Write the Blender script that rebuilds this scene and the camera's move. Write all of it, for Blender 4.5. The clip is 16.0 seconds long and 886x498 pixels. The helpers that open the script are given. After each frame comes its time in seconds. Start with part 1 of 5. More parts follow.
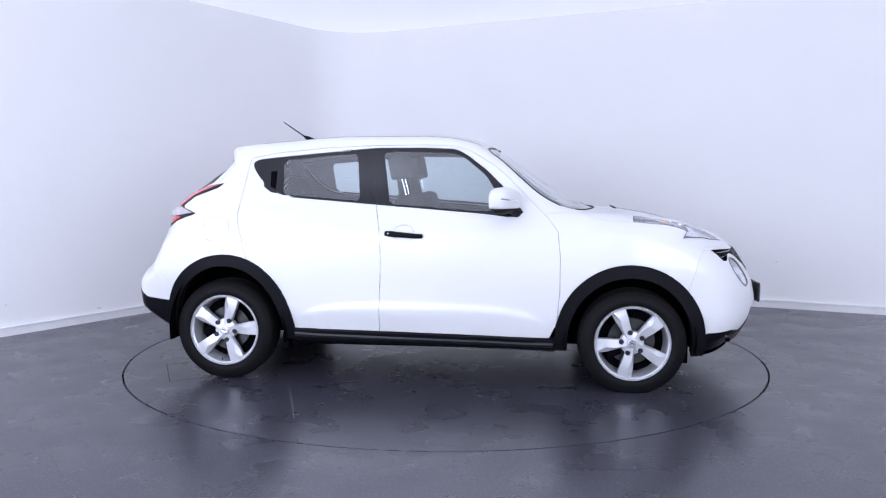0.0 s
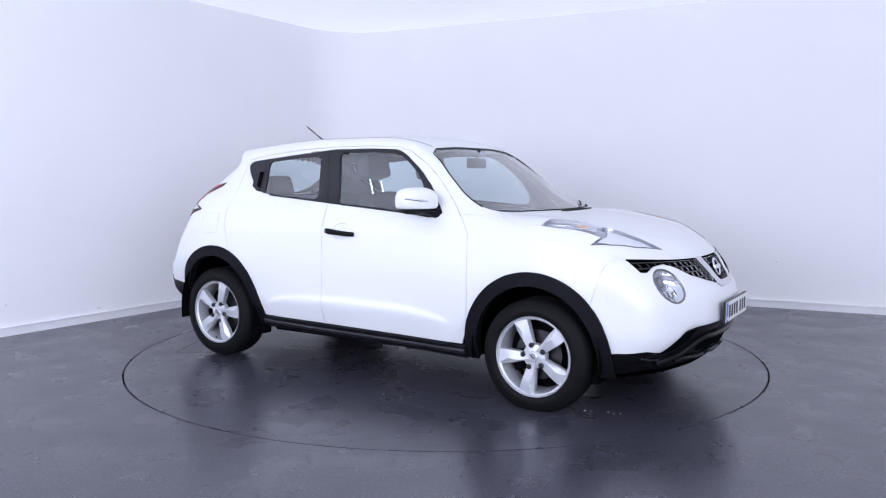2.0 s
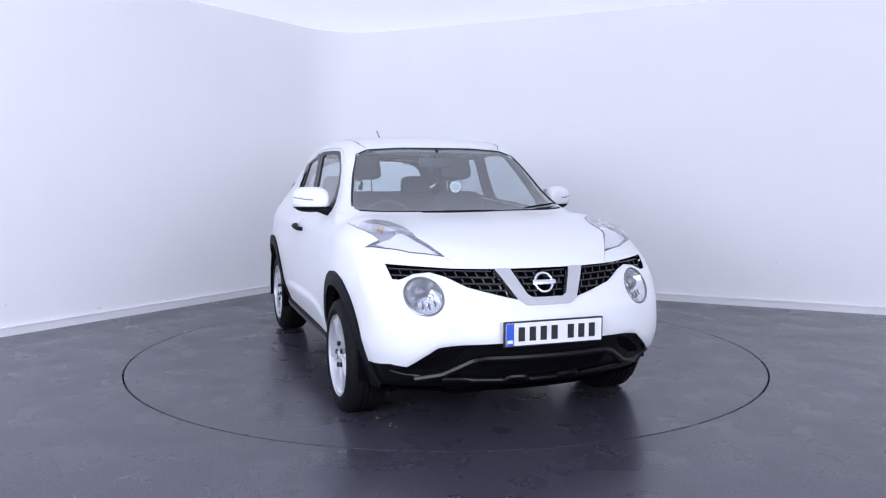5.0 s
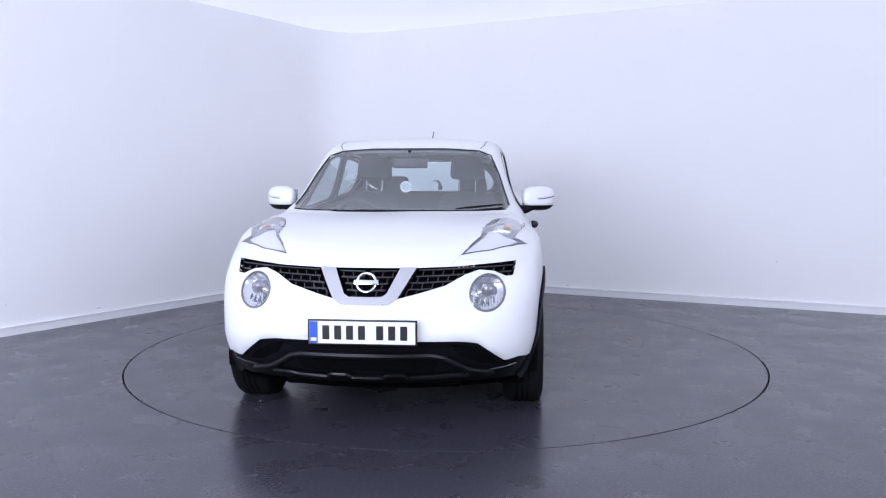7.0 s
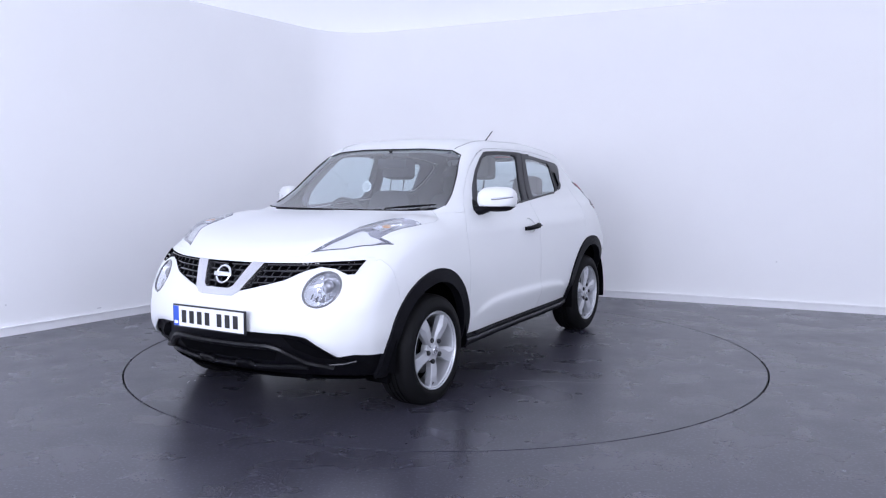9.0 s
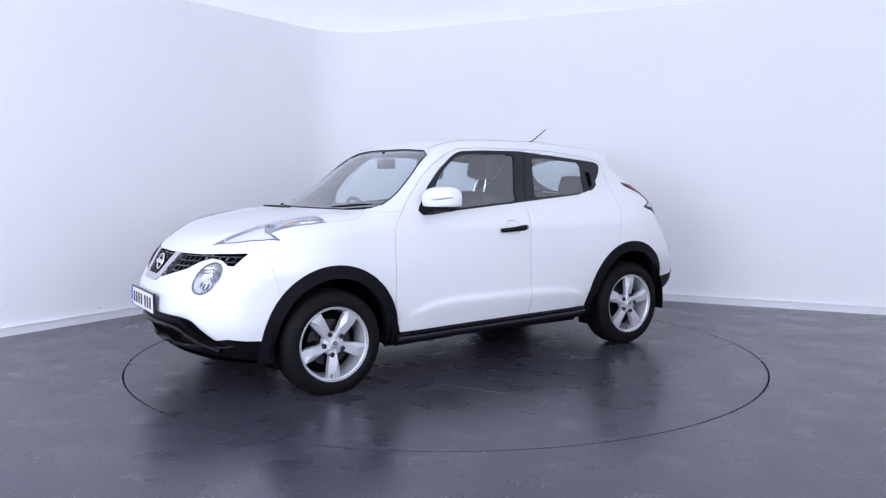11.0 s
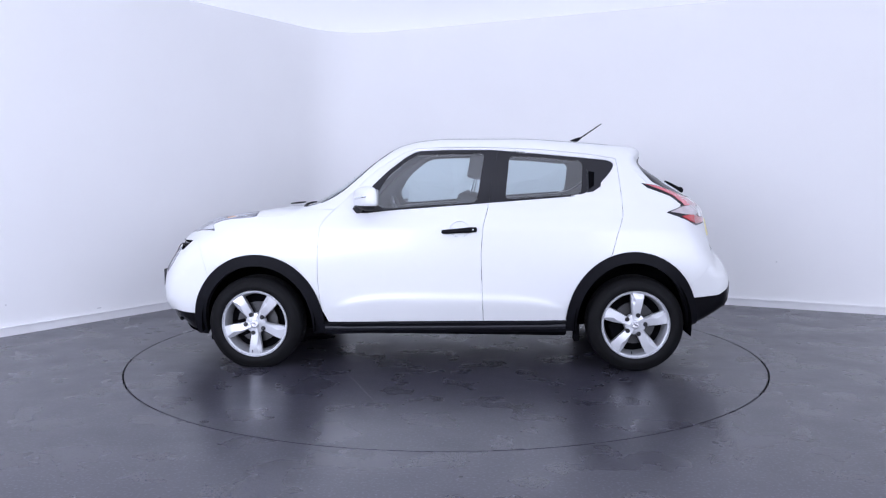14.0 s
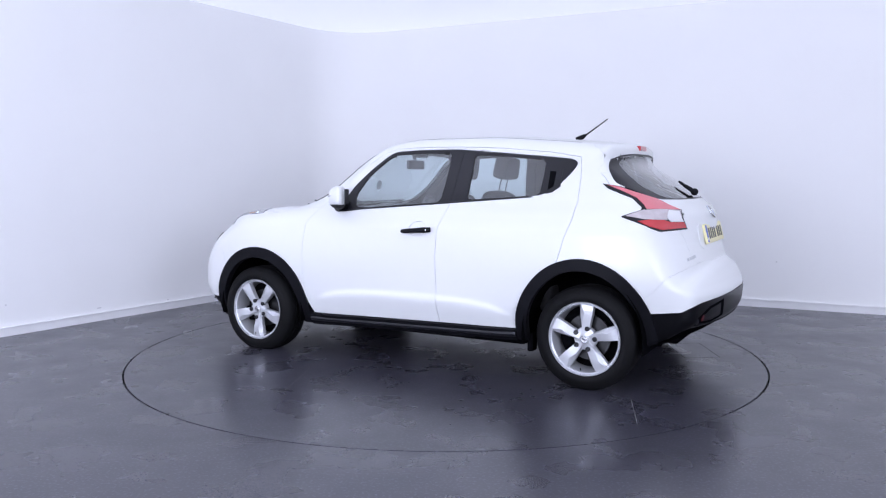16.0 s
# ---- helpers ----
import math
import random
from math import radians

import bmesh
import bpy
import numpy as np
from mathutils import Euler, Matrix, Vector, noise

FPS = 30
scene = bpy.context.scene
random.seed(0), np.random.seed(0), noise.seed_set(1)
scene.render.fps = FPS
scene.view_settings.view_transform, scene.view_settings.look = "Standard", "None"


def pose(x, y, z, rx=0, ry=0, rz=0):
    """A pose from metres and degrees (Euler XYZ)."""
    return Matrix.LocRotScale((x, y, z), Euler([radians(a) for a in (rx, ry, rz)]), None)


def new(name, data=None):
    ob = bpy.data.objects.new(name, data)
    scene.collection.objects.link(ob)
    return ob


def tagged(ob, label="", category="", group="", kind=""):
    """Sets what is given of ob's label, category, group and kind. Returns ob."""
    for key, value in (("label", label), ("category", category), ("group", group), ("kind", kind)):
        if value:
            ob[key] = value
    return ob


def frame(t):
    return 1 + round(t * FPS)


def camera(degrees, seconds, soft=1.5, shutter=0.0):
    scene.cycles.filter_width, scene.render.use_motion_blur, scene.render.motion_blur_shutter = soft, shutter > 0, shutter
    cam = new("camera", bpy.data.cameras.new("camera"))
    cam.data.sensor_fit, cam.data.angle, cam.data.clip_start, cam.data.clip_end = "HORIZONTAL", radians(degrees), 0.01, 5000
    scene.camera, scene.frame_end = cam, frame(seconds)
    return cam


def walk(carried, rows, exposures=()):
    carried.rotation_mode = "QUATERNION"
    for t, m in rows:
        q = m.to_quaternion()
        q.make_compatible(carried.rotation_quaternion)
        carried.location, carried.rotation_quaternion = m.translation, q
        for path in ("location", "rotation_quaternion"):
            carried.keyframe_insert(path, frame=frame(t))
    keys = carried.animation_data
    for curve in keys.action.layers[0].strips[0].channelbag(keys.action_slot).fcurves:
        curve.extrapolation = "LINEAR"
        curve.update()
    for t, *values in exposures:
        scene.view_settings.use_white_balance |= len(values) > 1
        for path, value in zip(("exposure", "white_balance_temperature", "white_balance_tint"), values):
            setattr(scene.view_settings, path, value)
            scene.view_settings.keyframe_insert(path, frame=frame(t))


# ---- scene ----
# ---- camera: stands still on its tripod ----
cam = camera(58.06, 16.0, soft=1.2)
EYE = pose(0, -5.849, 1.27, 90 - 5.091, 0, 0.185)
walk(cam, [(0, EYE), (16, EYE)], exposures=[(0, 0.05, 6500, 10), (16, 0.05, 6500, 10)])

# ---- light: a glow added to the ceiling, two added unseen fill lamps behind the camera, and a dim white world outside the closed room ----
world = bpy.data.worlds.new("world")
scene.world = world
world.use_nodes = True
world.node_tree.nodes["Background"].inputs[0].default_value = (0.8, 0.85, 1, 1)
world.node_tree.nodes["Background"].inputs[1].default_value = 0.05


def fill_light(x, y, z, sx, sy, watts, turn=0, tilt=0):
    lamp = bpy.data.lights.new("added_fill_lamp", "AREA")
    lamp.shape, lamp.size, lamp.size_y, lamp.energy, lamp.color = "RECTANGLE", sx, sy, watts, (0.775, 0.815, 1.0)
    ob = new("added_fill_lamp", lamp)
    ob.matrix_world = pose(x, y, z, tilt, 0, turn)
    return ob


# unseen fill lamps, added to brighten the walls and the car
fill_light(-5.0, -7.6, 2.0, 7.5, 1.8, 560, 14, 88)
fill_light(4.8, -8.0, 2.0, 7.5, 1.8, 340, -14, 88)
# ---- materials ----
def mat(name, color, rough=0.5, metal=0.0, coat=0.0, spec=0.5, vary=0.0, scale=8.0, bump=0.0, bscale=60.0, rvary=0.0, emit=0.0):
    m = bpy.data.materials.new(name)
    m.use_nodes = True
    nt = m.node_tree
    b = nt.nodes["Principled BSDF"]
    b.inputs["Base Color"].default_value = (*color, 1)
    b.inputs["Roughness"].default_value = rough
    b.inputs["Metallic"].default_value = metal
    b.inputs["Specular IOR Level"].default_value = spec
    b.inputs["Coat Weight"].default_value = coat
    b.inputs["Coat Roughness"].default_value = 0.03
    if emit:
        b.inputs["Emission Color"].default_value = (*color, 1)
        b.inputs["Emission Strength"].default_value = emit
    if vary or bump or rvary:
        tc = nt.nodes.new("ShaderNodeTexCoord")
    if vary or rvary:
        n1 = nt.nodes.new("ShaderNodeTexNoise")
        n1.inputs["Scale"].default_value, n1.inputs["Detail"].default_value = scale, 6
        nt.links.new(tc.outputs["Object"], n1.inputs["Vector"])
    if vary:
        mx = nt.nodes.new("ShaderNodeMix")
        mx.data_type = "RGBA"
        mx.inputs["A"].default_value = (*[c * (1 - vary) for c in color], 1)
        mx.inputs["B"].default_value = (*[min(1, c * (1 + vary)) for c in color], 1)
        nt.links.new(n1.outputs["Fac"], mx.inputs["Factor"])
        nt.links.new(mx.outputs["Result"], b.inputs["Base Color"])
    if rvary:
        mr = nt.nodes.new("ShaderNodeMapRange")
        mr.inputs["From Min"].default_value, mr.inputs["From Max"].default_value = 0.3, 0.7
        mr.inputs["To Min"].default_value, mr.inputs["To Max"].default_value = rough - rvary, rough + rvary
        nt.links.new(n1.outputs["Fac"], mr.inputs["Value"])
        nt.links.new(mr.outputs["Result"], b.inputs["Roughness"])
    if bump:
        n2 = nt.nodes.new("ShaderNodeTexNoise")
        n2.inputs["Scale"].default_value, n2.inputs["Detail"].default_value = bscale, 4
        nt.links.new(tc.outputs["Object"], n2.inputs["Vector"])
        bp = nt.nodes.new("ShaderNodeBump")
        bp.inputs["Strength"].default_value, bp.inputs["Distance"].default_value = bump, 0.004
        nt.links.new(n2.outputs["Fac"], bp.inputs["Height"])
        nt.links.new(bp.outputs["Normal"], b.inputs["Normal"])
    return m


def floor_material():
    """Dark grey speckled vinyl with a satin polish and faint stains."""
    m = mat("speckled_vinyl", (0.075, 0.075, 0.085), 0.3, spec=0.72)
    nt = m.node_tree
    b = nt.nodes["Principled BSDF"]
    tc = nt.nodes.new("ShaderNodeTexCoord")
    big = nt.nodes.new("ShaderNodeTexNoise")
    big.inputs["Scale"].default_value, big.inputs["Detail"].default_value = 0.9, 5
    mid = nt.nodes.new("ShaderNodeTexNoise")
    mid.inputs["Scale"].default_value, mid.inputs["Detail"].default_value = 14, 4
    grit = nt.nodes.new("ShaderNodeTexNoise")
    grit.inputs["Scale"].default_value, grit.inputs["Detail"].default_value = 70, 1
    smear = nt.nodes.new("ShaderNodeTexNoise")
    smear.inputs["Scale"].default_value, smear.inputs["Detail"].default_value = 3.2, 3
    for n in (big, mid, grit, smear):
        nt.links.new(tc.outputs["Object"], n.inputs["Vector"])
    speck = nt.nodes.new("ShaderNodeMapRange")
    speck.inputs["From Min"].default_value, speck.inputs["From Max"].default_value = 0.54, 0.76
    nt.links.new(grit.outputs["Fac"], speck.inputs["Value"])
    base = nt.nodes.new("ShaderNodeMix")
    base.data_type = "RGBA"
    base.inputs["A"].default_value, base.inputs["B"].default_value = (0.029, 0.028, 0.039, 1), (0.046, 0.045, 0.060, 1)
    both = nt.nodes.new("ShaderNodeMath")
    both.operation = "MULTIPLY_ADD"
    both.inputs[1].default_value, both.inputs[2].default_value = 0.5, 0.0
    nt.links.new(mid.outputs["Fac"], both.inputs[0])
    half = nt.nodes.new("ShaderNodeMath")
    half.operation = "MULTIPLY_ADD"
    half.inputs[1].default_value = 0.5
    nt.links.new(big.outputs["Fac"], half.inputs[0])
    nt.links.new(both.outputs[0], half.inputs[2])
    nt.links.new(half.outputs[0], base.inputs["Factor"])
    fin = nt.nodes.new("ShaderNodeMix")
    fin.data_type = "RGBA"
    fin.inputs["B"].default_value = (0.088, 0.088, 0.118, 1)
    nt.links.new(base.outputs["Result"], fin.inputs["A"])
    nt.links.new(speck.outputs[0], fin.inputs["Factor"])
    nt.links.new(fin.outputs["Result"], b.inputs["Base Color"])
    mr = nt.nodes.new("ShaderNodeMapRange")
    mr.inputs["From Min"].default_value, mr.inputs["From Max"].default_value = 0.3, 0.7
    mr.inputs["To Min"].default_value, mr.inputs["To Max"].default_value = 0.24, 0.34
    nt.links.new(smear.outputs["Fac"], mr.inputs["Value"])
    nt.links.new(mr.outputs["Result"], b.inputs["Roughness"])
    bp = nt.nodes.new("ShaderNodeBump")
    bp.inputs["Strength"].default_value, bp.inputs["Distance"].default_value = 0.012, 0.002
    nt.links.new(mid.outputs["Fac"], bp.inputs["Height"])
    nt.links.new(bp.outputs["Normal"], b.inputs["Normal"])
    return m


def clear(name, tint, gloss=1.0, rough=0.0, least=0.14):
    """A thin pane: lets tinted light through, and mirrors more at a slant."""
    m = bpy.data.materials.new(name)
    m.use_nodes = True
    nt = m.node_tree
    nt.nodes.remove(nt.nodes["Principled BSDF"])
    out = nt.nodes["Material Output"]
    tr = nt.nodes.new("ShaderNodeBsdfTransparent")
    tr.inputs["Color"].default_value = (*tint, 1)
    gl = nt.nodes.new("ShaderNodeBsdfGlossy")
    gl.inputs["Roughness"].default_value = rough
    gl.inputs["Color"].default_value = (gloss, gloss, gloss, 1)
    lw = nt.nodes.new("ShaderNodeLayerWeight")
    lw.inputs["Blend"].default_value = 0.5
    pw = nt.nodes.new("ShaderNodeMath")
    pw.operation = "POWER"
    pw.inputs[1].default_value = 4.0
    nt.links.new(lw.outputs["Facing"], pw.inputs[0])
    fr = nt.nodes.new("ShaderNodeMath")
    fr.operation = "MULTIPLY_ADD"
    fr.inputs[1].default_value, fr.inputs[2].default_value = 1 - least, least
    nt.links.new(pw.outputs[0], fr.inputs[0])
    mix = nt.nodes.new("ShaderNodeMixShader")
    nt.links.new(fr.outputs[0], mix.inputs["Fac"])
    nt.links.new(tr.outputs["BSDF"], mix.inputs[1])
    nt.links.new(gl.outputs["BSDF"], mix.inputs[2])
    nt.links.new(mix.outputs["Shader"], out.inputs["Surface"])
    return m


M_WALL = mat("white_wall_paint", (0.86, 0.86, 0.87), 0.65, vary=0.03, scale=1.3, bump=0.12, bscale=45)
# emission added to a plain white ceiling so that it lights the room
M_CEIL = mat("white_ceiling_added_glow", (0.72, 0.75, 0.86), 0.7, emit=0.62)
M_SKIRT = mat("white_gloss_paint", (0.80, 0.80, 0.82), 0.3, vary=0.03, scale=5)
M_FLOOR = floor_material()
M_GAP = mat("black_gap", (0.008, 0.008, 0.01), 0.8)
M_PAINT = mat("white_car_paint", (0.745, 0.755, 0.76), 0.36, coat=0.25, vary=0.01, scale=3)
M_BLACK = mat("black_textured_plastic", (0.007, 0.007, 0.0095), 0.5, spec=0.09, vary=0.15, scale=30, bump=0.15, bscale=400)
M_CHIN = mat("smooth_black_plastic", (0.0035, 0.0035, 0.005), 0.30, spec=0.22, vary=0.15, scale=30)
M_SATIN = mat("satin_black_film", (0.012, 0.012, 0.016), 0.32, spec=0.4, vary=0.1, scale=20)
M_GLOSS = mat("glossy_black_plastic", (0.010, 0.010, 0.013), 0.16, coat=0.6, vary=0.1, scale=20)
M_UNDER = mat("dark_underbody", (0.004, 0.004, 0.005), 0.95, spec=0.0, vary=0.3, scale=12)
M_RUBBER = mat("tyre_rubber", (0.007, 0.007, 0.008), 0.6, spec=0.10, vary=0.2, scale=14, bump=0.1, bscale=120)
M_ALLOY = mat("silver_alloy", (0.56, 0.57, 0.60), 0.36, metal=0.45, coat=0.4, vary=0.05, scale=12)
M_STEEL = mat("brake_steel", (0.06, 0.06, 0.063), 0.4, metal=1.0, vary=0.2, scale=30)
M_CHROME = mat("chrome", (0.75, 0.76, 0.78), 0.12, metal=1.0, vary=0.02, scale=9)
M_GLASS = clear("tinted_glass", (0.82, 0.91, 0.93), least=0.17)
M_LENS = clear("lamp_lens", (0.95, 0.96, 0.98), least=0.05)
M_RED = mat("red_lamp_plastic", (0.50, 0.025, 0.035), 0.12, coat=1.0, vary=0.1, scale=40)
M_CLOTH = mat("dark_grey_cloth", (0.035, 0.035, 0.038), 0.85, vary=0.2, scale=60, bump=0.3, bscale=500)
M_TRIM = mat("grey_cabin_plastic", (0.06, 0.06, 0.063), 0.6, vary=0.1, scale=25, bump=0.1, bscale=300)
M_LINER = mat("pale_headlining", (0.45, 0.45, 0.44), 0.9, vary=0.05, scale=30)
M_AMBER = mat("amber_plastic", (0.75, 0.38, 0.15), 0.2, coat=0.6, vary=0.1, scale=50)
M_PLATEW = mat("white_plate", (0.80, 0.80, 0.80), 0.35, vary=0.03, scale=20)
M_PLATEY = mat("yellow_plate", (0.80, 0.74, 0.42), 0.35, vary=0.03, scale=20)
M_BLUE = mat("blue_plate_band", (0.03, 0.10, 0.55), 0.35, vary=0.05, scale=20)
M_INK = mat("black_ink", (0.012, 0.012, 0.014), 0.4, vary=0.1, scale=20)


# ---- building helpers ----
def mesh_object(name, verts, faces, material, parent=None, label="", smooth=True):
    me = bpy.data.meshes.new(name)
    me.from_pydata([tuple(v) for v in verts], [], [tuple(f) for f in faces])
    me.materials.append(material)
    if smooth:
        me.polygons.foreach_set("use_smooth", [True] * len(me.polygons))
    me.update()
    ob = new(name, me)
    if parent:
        ob.parent = parent
    return tagged(ob, label)


def part(name, bm, material, parent=None, label="", smooth=False):
    me = bpy.data.meshes.new(name)
    bm.normal_update()
    bm.to_mesh(me)
    bm.free()
    me.materials.append(material)
    if smooth:
        me.polygons.foreach_set("use_smooth", [True] * len(me.polygons))
        me.set_sharp_from_angle(angle=radians(38))
    ob = new(name, me)
    if parent:
        ob.parent = parent
    return tagged(ob, label)


def box(bm, x0, x1, y0, y1, z0, z1, bevel=0.0, m=None):
    made = bmesh.ops.create_cube(bm, size=1.0)["verts"]
    for v in made:
        v.co = Vector(((x0 + x1) / 2 + v.co.x * (x1 - x0), (y0 + y1) / 2 + v.co.y * (y1 - y0), (z0 + z1) / 2 + v.co.z * (z1 - z0)))
    if bevel:
        edges = list({e for v in made for e in v.link_edges})
        done = bmesh.ops.bevel(bm, geom=edges, offset=bevel, segments=3, affect="EDGES", profile=0.5)
        made = list({v for f in done["faces"] for v in f.verts} | {v for v in made if v.is_valid})
    if m is not None:
        bmesh.ops.transform(bm, matrix=m, verts=[v for v in made if v.is_valid])
    return made


def prism(bm, outline, depth0, depth1, m=None):
    """An outline in the plane x, y pulled from z = depth0 to depth1."""
    a = [bm.verts.new((x, y, depth0)) for x, y in outline]
    b = [bm.verts.new((x, y, depth1)) for x, y in outline]
    n = len(outline)
    bm.faces.new(a[::-1])
    bm.faces.new(b)
    for i in range(n):
        bm.faces.new((a[i], a[(i + 1) % n], b[(i + 1) % n], b[i]))
    if m is not None:
        bmesh.ops.transform(bm, matrix=m, verts=a + b)
    return a + b


def lathe(bm, profile, n=64, closed=False, m=None):
    """Rings of (radius, height along y) turned round the y axis."""
    rings = []
    for r, h in profile:
        rings.append([bm.verts.new((r * math.cos(2 * math.pi * i / n), h, r * math.sin(2 * math.pi * i / n))) for i in range(n)])
    pairs = list(zip(rings, rings[1:])) + ([(rings[-1], rings[0])] if closed else [])
    for a, b in pairs:
        for i in range(n):
            bm.faces.new((a[i], a[(i + 1) % n], b[(i + 1) % n], b[i]))
    verts = [v for r in rings for v in r]
    if m is not None:
        bmesh.ops.transform(bm, matrix=m, verts=verts)
    return verts


def tube(bm, pts, r, n=10):
    """A round bar along the points."""
    pts = [Vector(p) for p in pts]
    rings = []
    for i, p in enumerate(pts):
        d = (pts[min(i + 1, len(pts) - 1)] - pts[max(i - 1, 0)]).normalized()
        u = d.orthogonal().normalized() if i == 0 else (rings[-1][1] - d * rings[-1][1].dot(d)).normalized()
        w = d.cross(u)
        rr = r[i] if isinstance(r, (list, tuple)) else r
        rings.append(([bm.verts.new(p + rr * (u * math.cos(2 * math.pi * k / n) + w * math.sin(2 * math.pi * k / n))) for k in range(n)], u))
    for (a, _), (b, _) in zip(rings, rings[1:]):
        for k in range(n):
            bm.faces.new((a[k], a[(k + 1) % n], b[(k + 1) % n], b[k]))
    bm.faces.new(rings[0][0][::-1])
    bm.faces.new(rings[-1][0])


# ---- room: two white walls that meet in a rounded corner, the others behind the camera ----
CORNER = Vector((-1.27, 4.08, 0))
ALONG_L = Vector((-0.533, -0.846, 0)).normalized()
ALONG_R = Vector((0.9015, -0.4328, 0)).normalized()
HEIGHT = 3.0


def corner_line():
    """The walls' foot line in plan, from the end of one wall round the corner to the end of the other."""
    tan = 0.74
    a, b = CORNER + ALONG_L * tan, CORNER + ALONG_R * tan
    line = [CORNER + ALONG_L * 13.0]
    for i in range(25):
        s = i / 24
        line.append(a * (1 - s) ** 2 + CORNER * 2 * s * (1 - s) + b * s * s)
    return line + [CORNER + ALONG_R * 13.0]


def strip(name, line, z0, z1, thick, material, label, category):
    """An upright slab that follows the line, its thickness on the line's left."""
    bm = bmesh.new()
    n = len(line)
    off = []
    for i in range(n):
        d = (line[min(i + 1, n - 1)] - line[max(i - 1, 0)]).normalized()
        off.append(line[i] + Vector((-d.y, d.x, 0)) * thick)
    rows = [[bm.verts.new((p.x, p.y, z)) for p in ln] for ln, z in ((line, z0), (line, z1), (off, z1), (off, z0))]
    for k in range(4):
        a, b = rows[k], rows[(k + 1) % 4]
        for i in range(n - 1):
            bm.faces.new((a[i], a[i + 1], b[i + 1], b[i]))
    for e in (0, -1):
        bm.faces.new([r[e] for r in rows])
    bmesh.ops.recalc_face_normals(bm, faces=bm.faces)
    ob = part(name, bm, material, None, label, True)
    return tagged(ob, category=category, kind="structure")


FOOT = corner_line()
strip("wall_back", FOOT, 0.0, HEIGHT, 0.15, M_WALL, "white painted studio wall with a rounded inner corner", "wall")
FAR = CORNER + ALONG_L * 13.0 + ALONG_R * 13.0
strip("wall_front", [CORNER + ALONG_R * 13.0, FAR, CORNER + ALONG_L * 13.0], 0.0, HEIGHT, 0.15, M_WALL, "white painted studio wall behind the camera", "wall")


def inset(line, d):
    out = []
    for i, p in enumerate(line):
        t = (line[min(i + 1, len(line) - 1)] - line[max(i - 1, 0)]).normalized()
        out.append(p + Vector((t.y, -t.x, 0)) * d)
    return out


strip("baseboard", inset(FOOT, 0.016), 0.0, 0.066, 0.014, M_SKIRT, "low white gloss skirting board along the wall foot", "baseboard")
strip("trim", inset(FOOT, 0.024), 0.0675, 0.074, 0.022, M_SKIRT, "thin bright cap strip on the skirting board", "trim")
bm = bmesh.new()
bm.faces.new([bm.verts.new((p.x, p.y, HEIGHT)) for p in FOOT + [FAR]])
up = bmesh.ops.extrude_face_region(bm, geom=bm.faces[:])["geom"]
for v in up:
    if isinstance(v, bmesh.types.BMVert):
        v.co.z += 0.12
bmesh.ops.recalc_face_normals(bm, faces=bm.faces)
tagged(part("ceiling", bm, M_CEIL), "plain white ceiling with an added glow", "ceiling", kind="structure")

# floor with a round hole, in which the turntable sits with a narrow dark gap
RIM = 2.2275


def floor_ring():
    bm = bmesh.new()
    n = 240
    ring = [Vector((math.cos(2 * math.pi * i / n), math.sin(2 * math.pi * i / n), 0)) for i in range(n)]
    inner = [bm.verts.new(p * (RIM + 0.007)) for p in ring]
    outer = [bm.verts.new(p * 20) for p in ring]
    low = [bm.verts.new(p * (RIM + 0.007) + Vector((0, 0, -0.05))) for p in ring]
    for i in range(n):
        j = (i + 1) % n
        bm.faces.new((inner[i], outer[i], outer[j], inner[j]))
        bm.faces.new((low[i], inner[i], inner[j], low[j]))
    return bm


tagged(part("floor", floor_ring(), M_FLOOR), "dark grey speckled vinyl floor with a satin polish", "floor", kind="structure")
bm = bmesh.new()
bmesh.ops.create_circle(bm, cap_ends=True, segments=64, radius=RIM + 0.05, matrix=pose(0, 0, -0.05))
tagged(part("pit", bm, M_GAP), "dark pit below the turntable seen in its narrow gap", "pit", kind="structure")
bm = bmesh.new()
bmesh.ops.create_cone(bm, cap_ends=True, segments=240, radius1=RIM - 0.004, radius2=RIM - 0.004, depth=0.045, matrix=pose(0, 0, -0.0225))
turntable = tagged(part("turntable", bm, M_FLOOR), "round turntable disc with dark grey vinyl, flush with the floor", "turntable")
# ---- car body: one smooth shell, described by its side, top, nose and tail profiles ----
def herm(xs, ys, x):
    """Smooth curve through the knots (monotone cubic). ys may hold a row of values for each knot."""
    xs = np.asarray(xs, float)
    ys = np.asarray(ys, float)
    x = np.clip(x, xs[0], xs[-1])
    i = np.clip(np.searchsorted(xs, x) - 1, 0, len(xs) - 2)
    h = np.diff(xs)
    two = ys.ndim == 2
    hh = h[:, None] if two else h
    dl = np.diff(ys, axis=0) / hh
    m = np.zeros_like(ys)
    m[1:-1] = np.where(dl[:-1] * dl[1:] > 0, 2 * dl[:-1] * dl[1:] / (dl[:-1] + dl[1:] + 1e-12 * np.sign(dl[:-1] + dl[1:] + 1e-30)), 0)
    m[0], m[-1] = dl[0], dl[-1]
    s = (x - xs[i]) / h[i]
    if two:
        n = np.arange(len(x))
        a, b, ma, mb = ys[i, n], ys[i + 1, n], m[i, n], m[i + 1, n]
    else:
        a, b, ma, mb = ys[i], ys[i + 1], m[i], m[i + 1]
    s2, s3 = s * s, s * s * s
    return a * (2 * s3 - 3 * s2 + 1) + h[i] * ma * (s3 - 2 * s2 + s) + b * (3 * s2 - 2 * s3) + h[i] * mb * (s3 - s2)


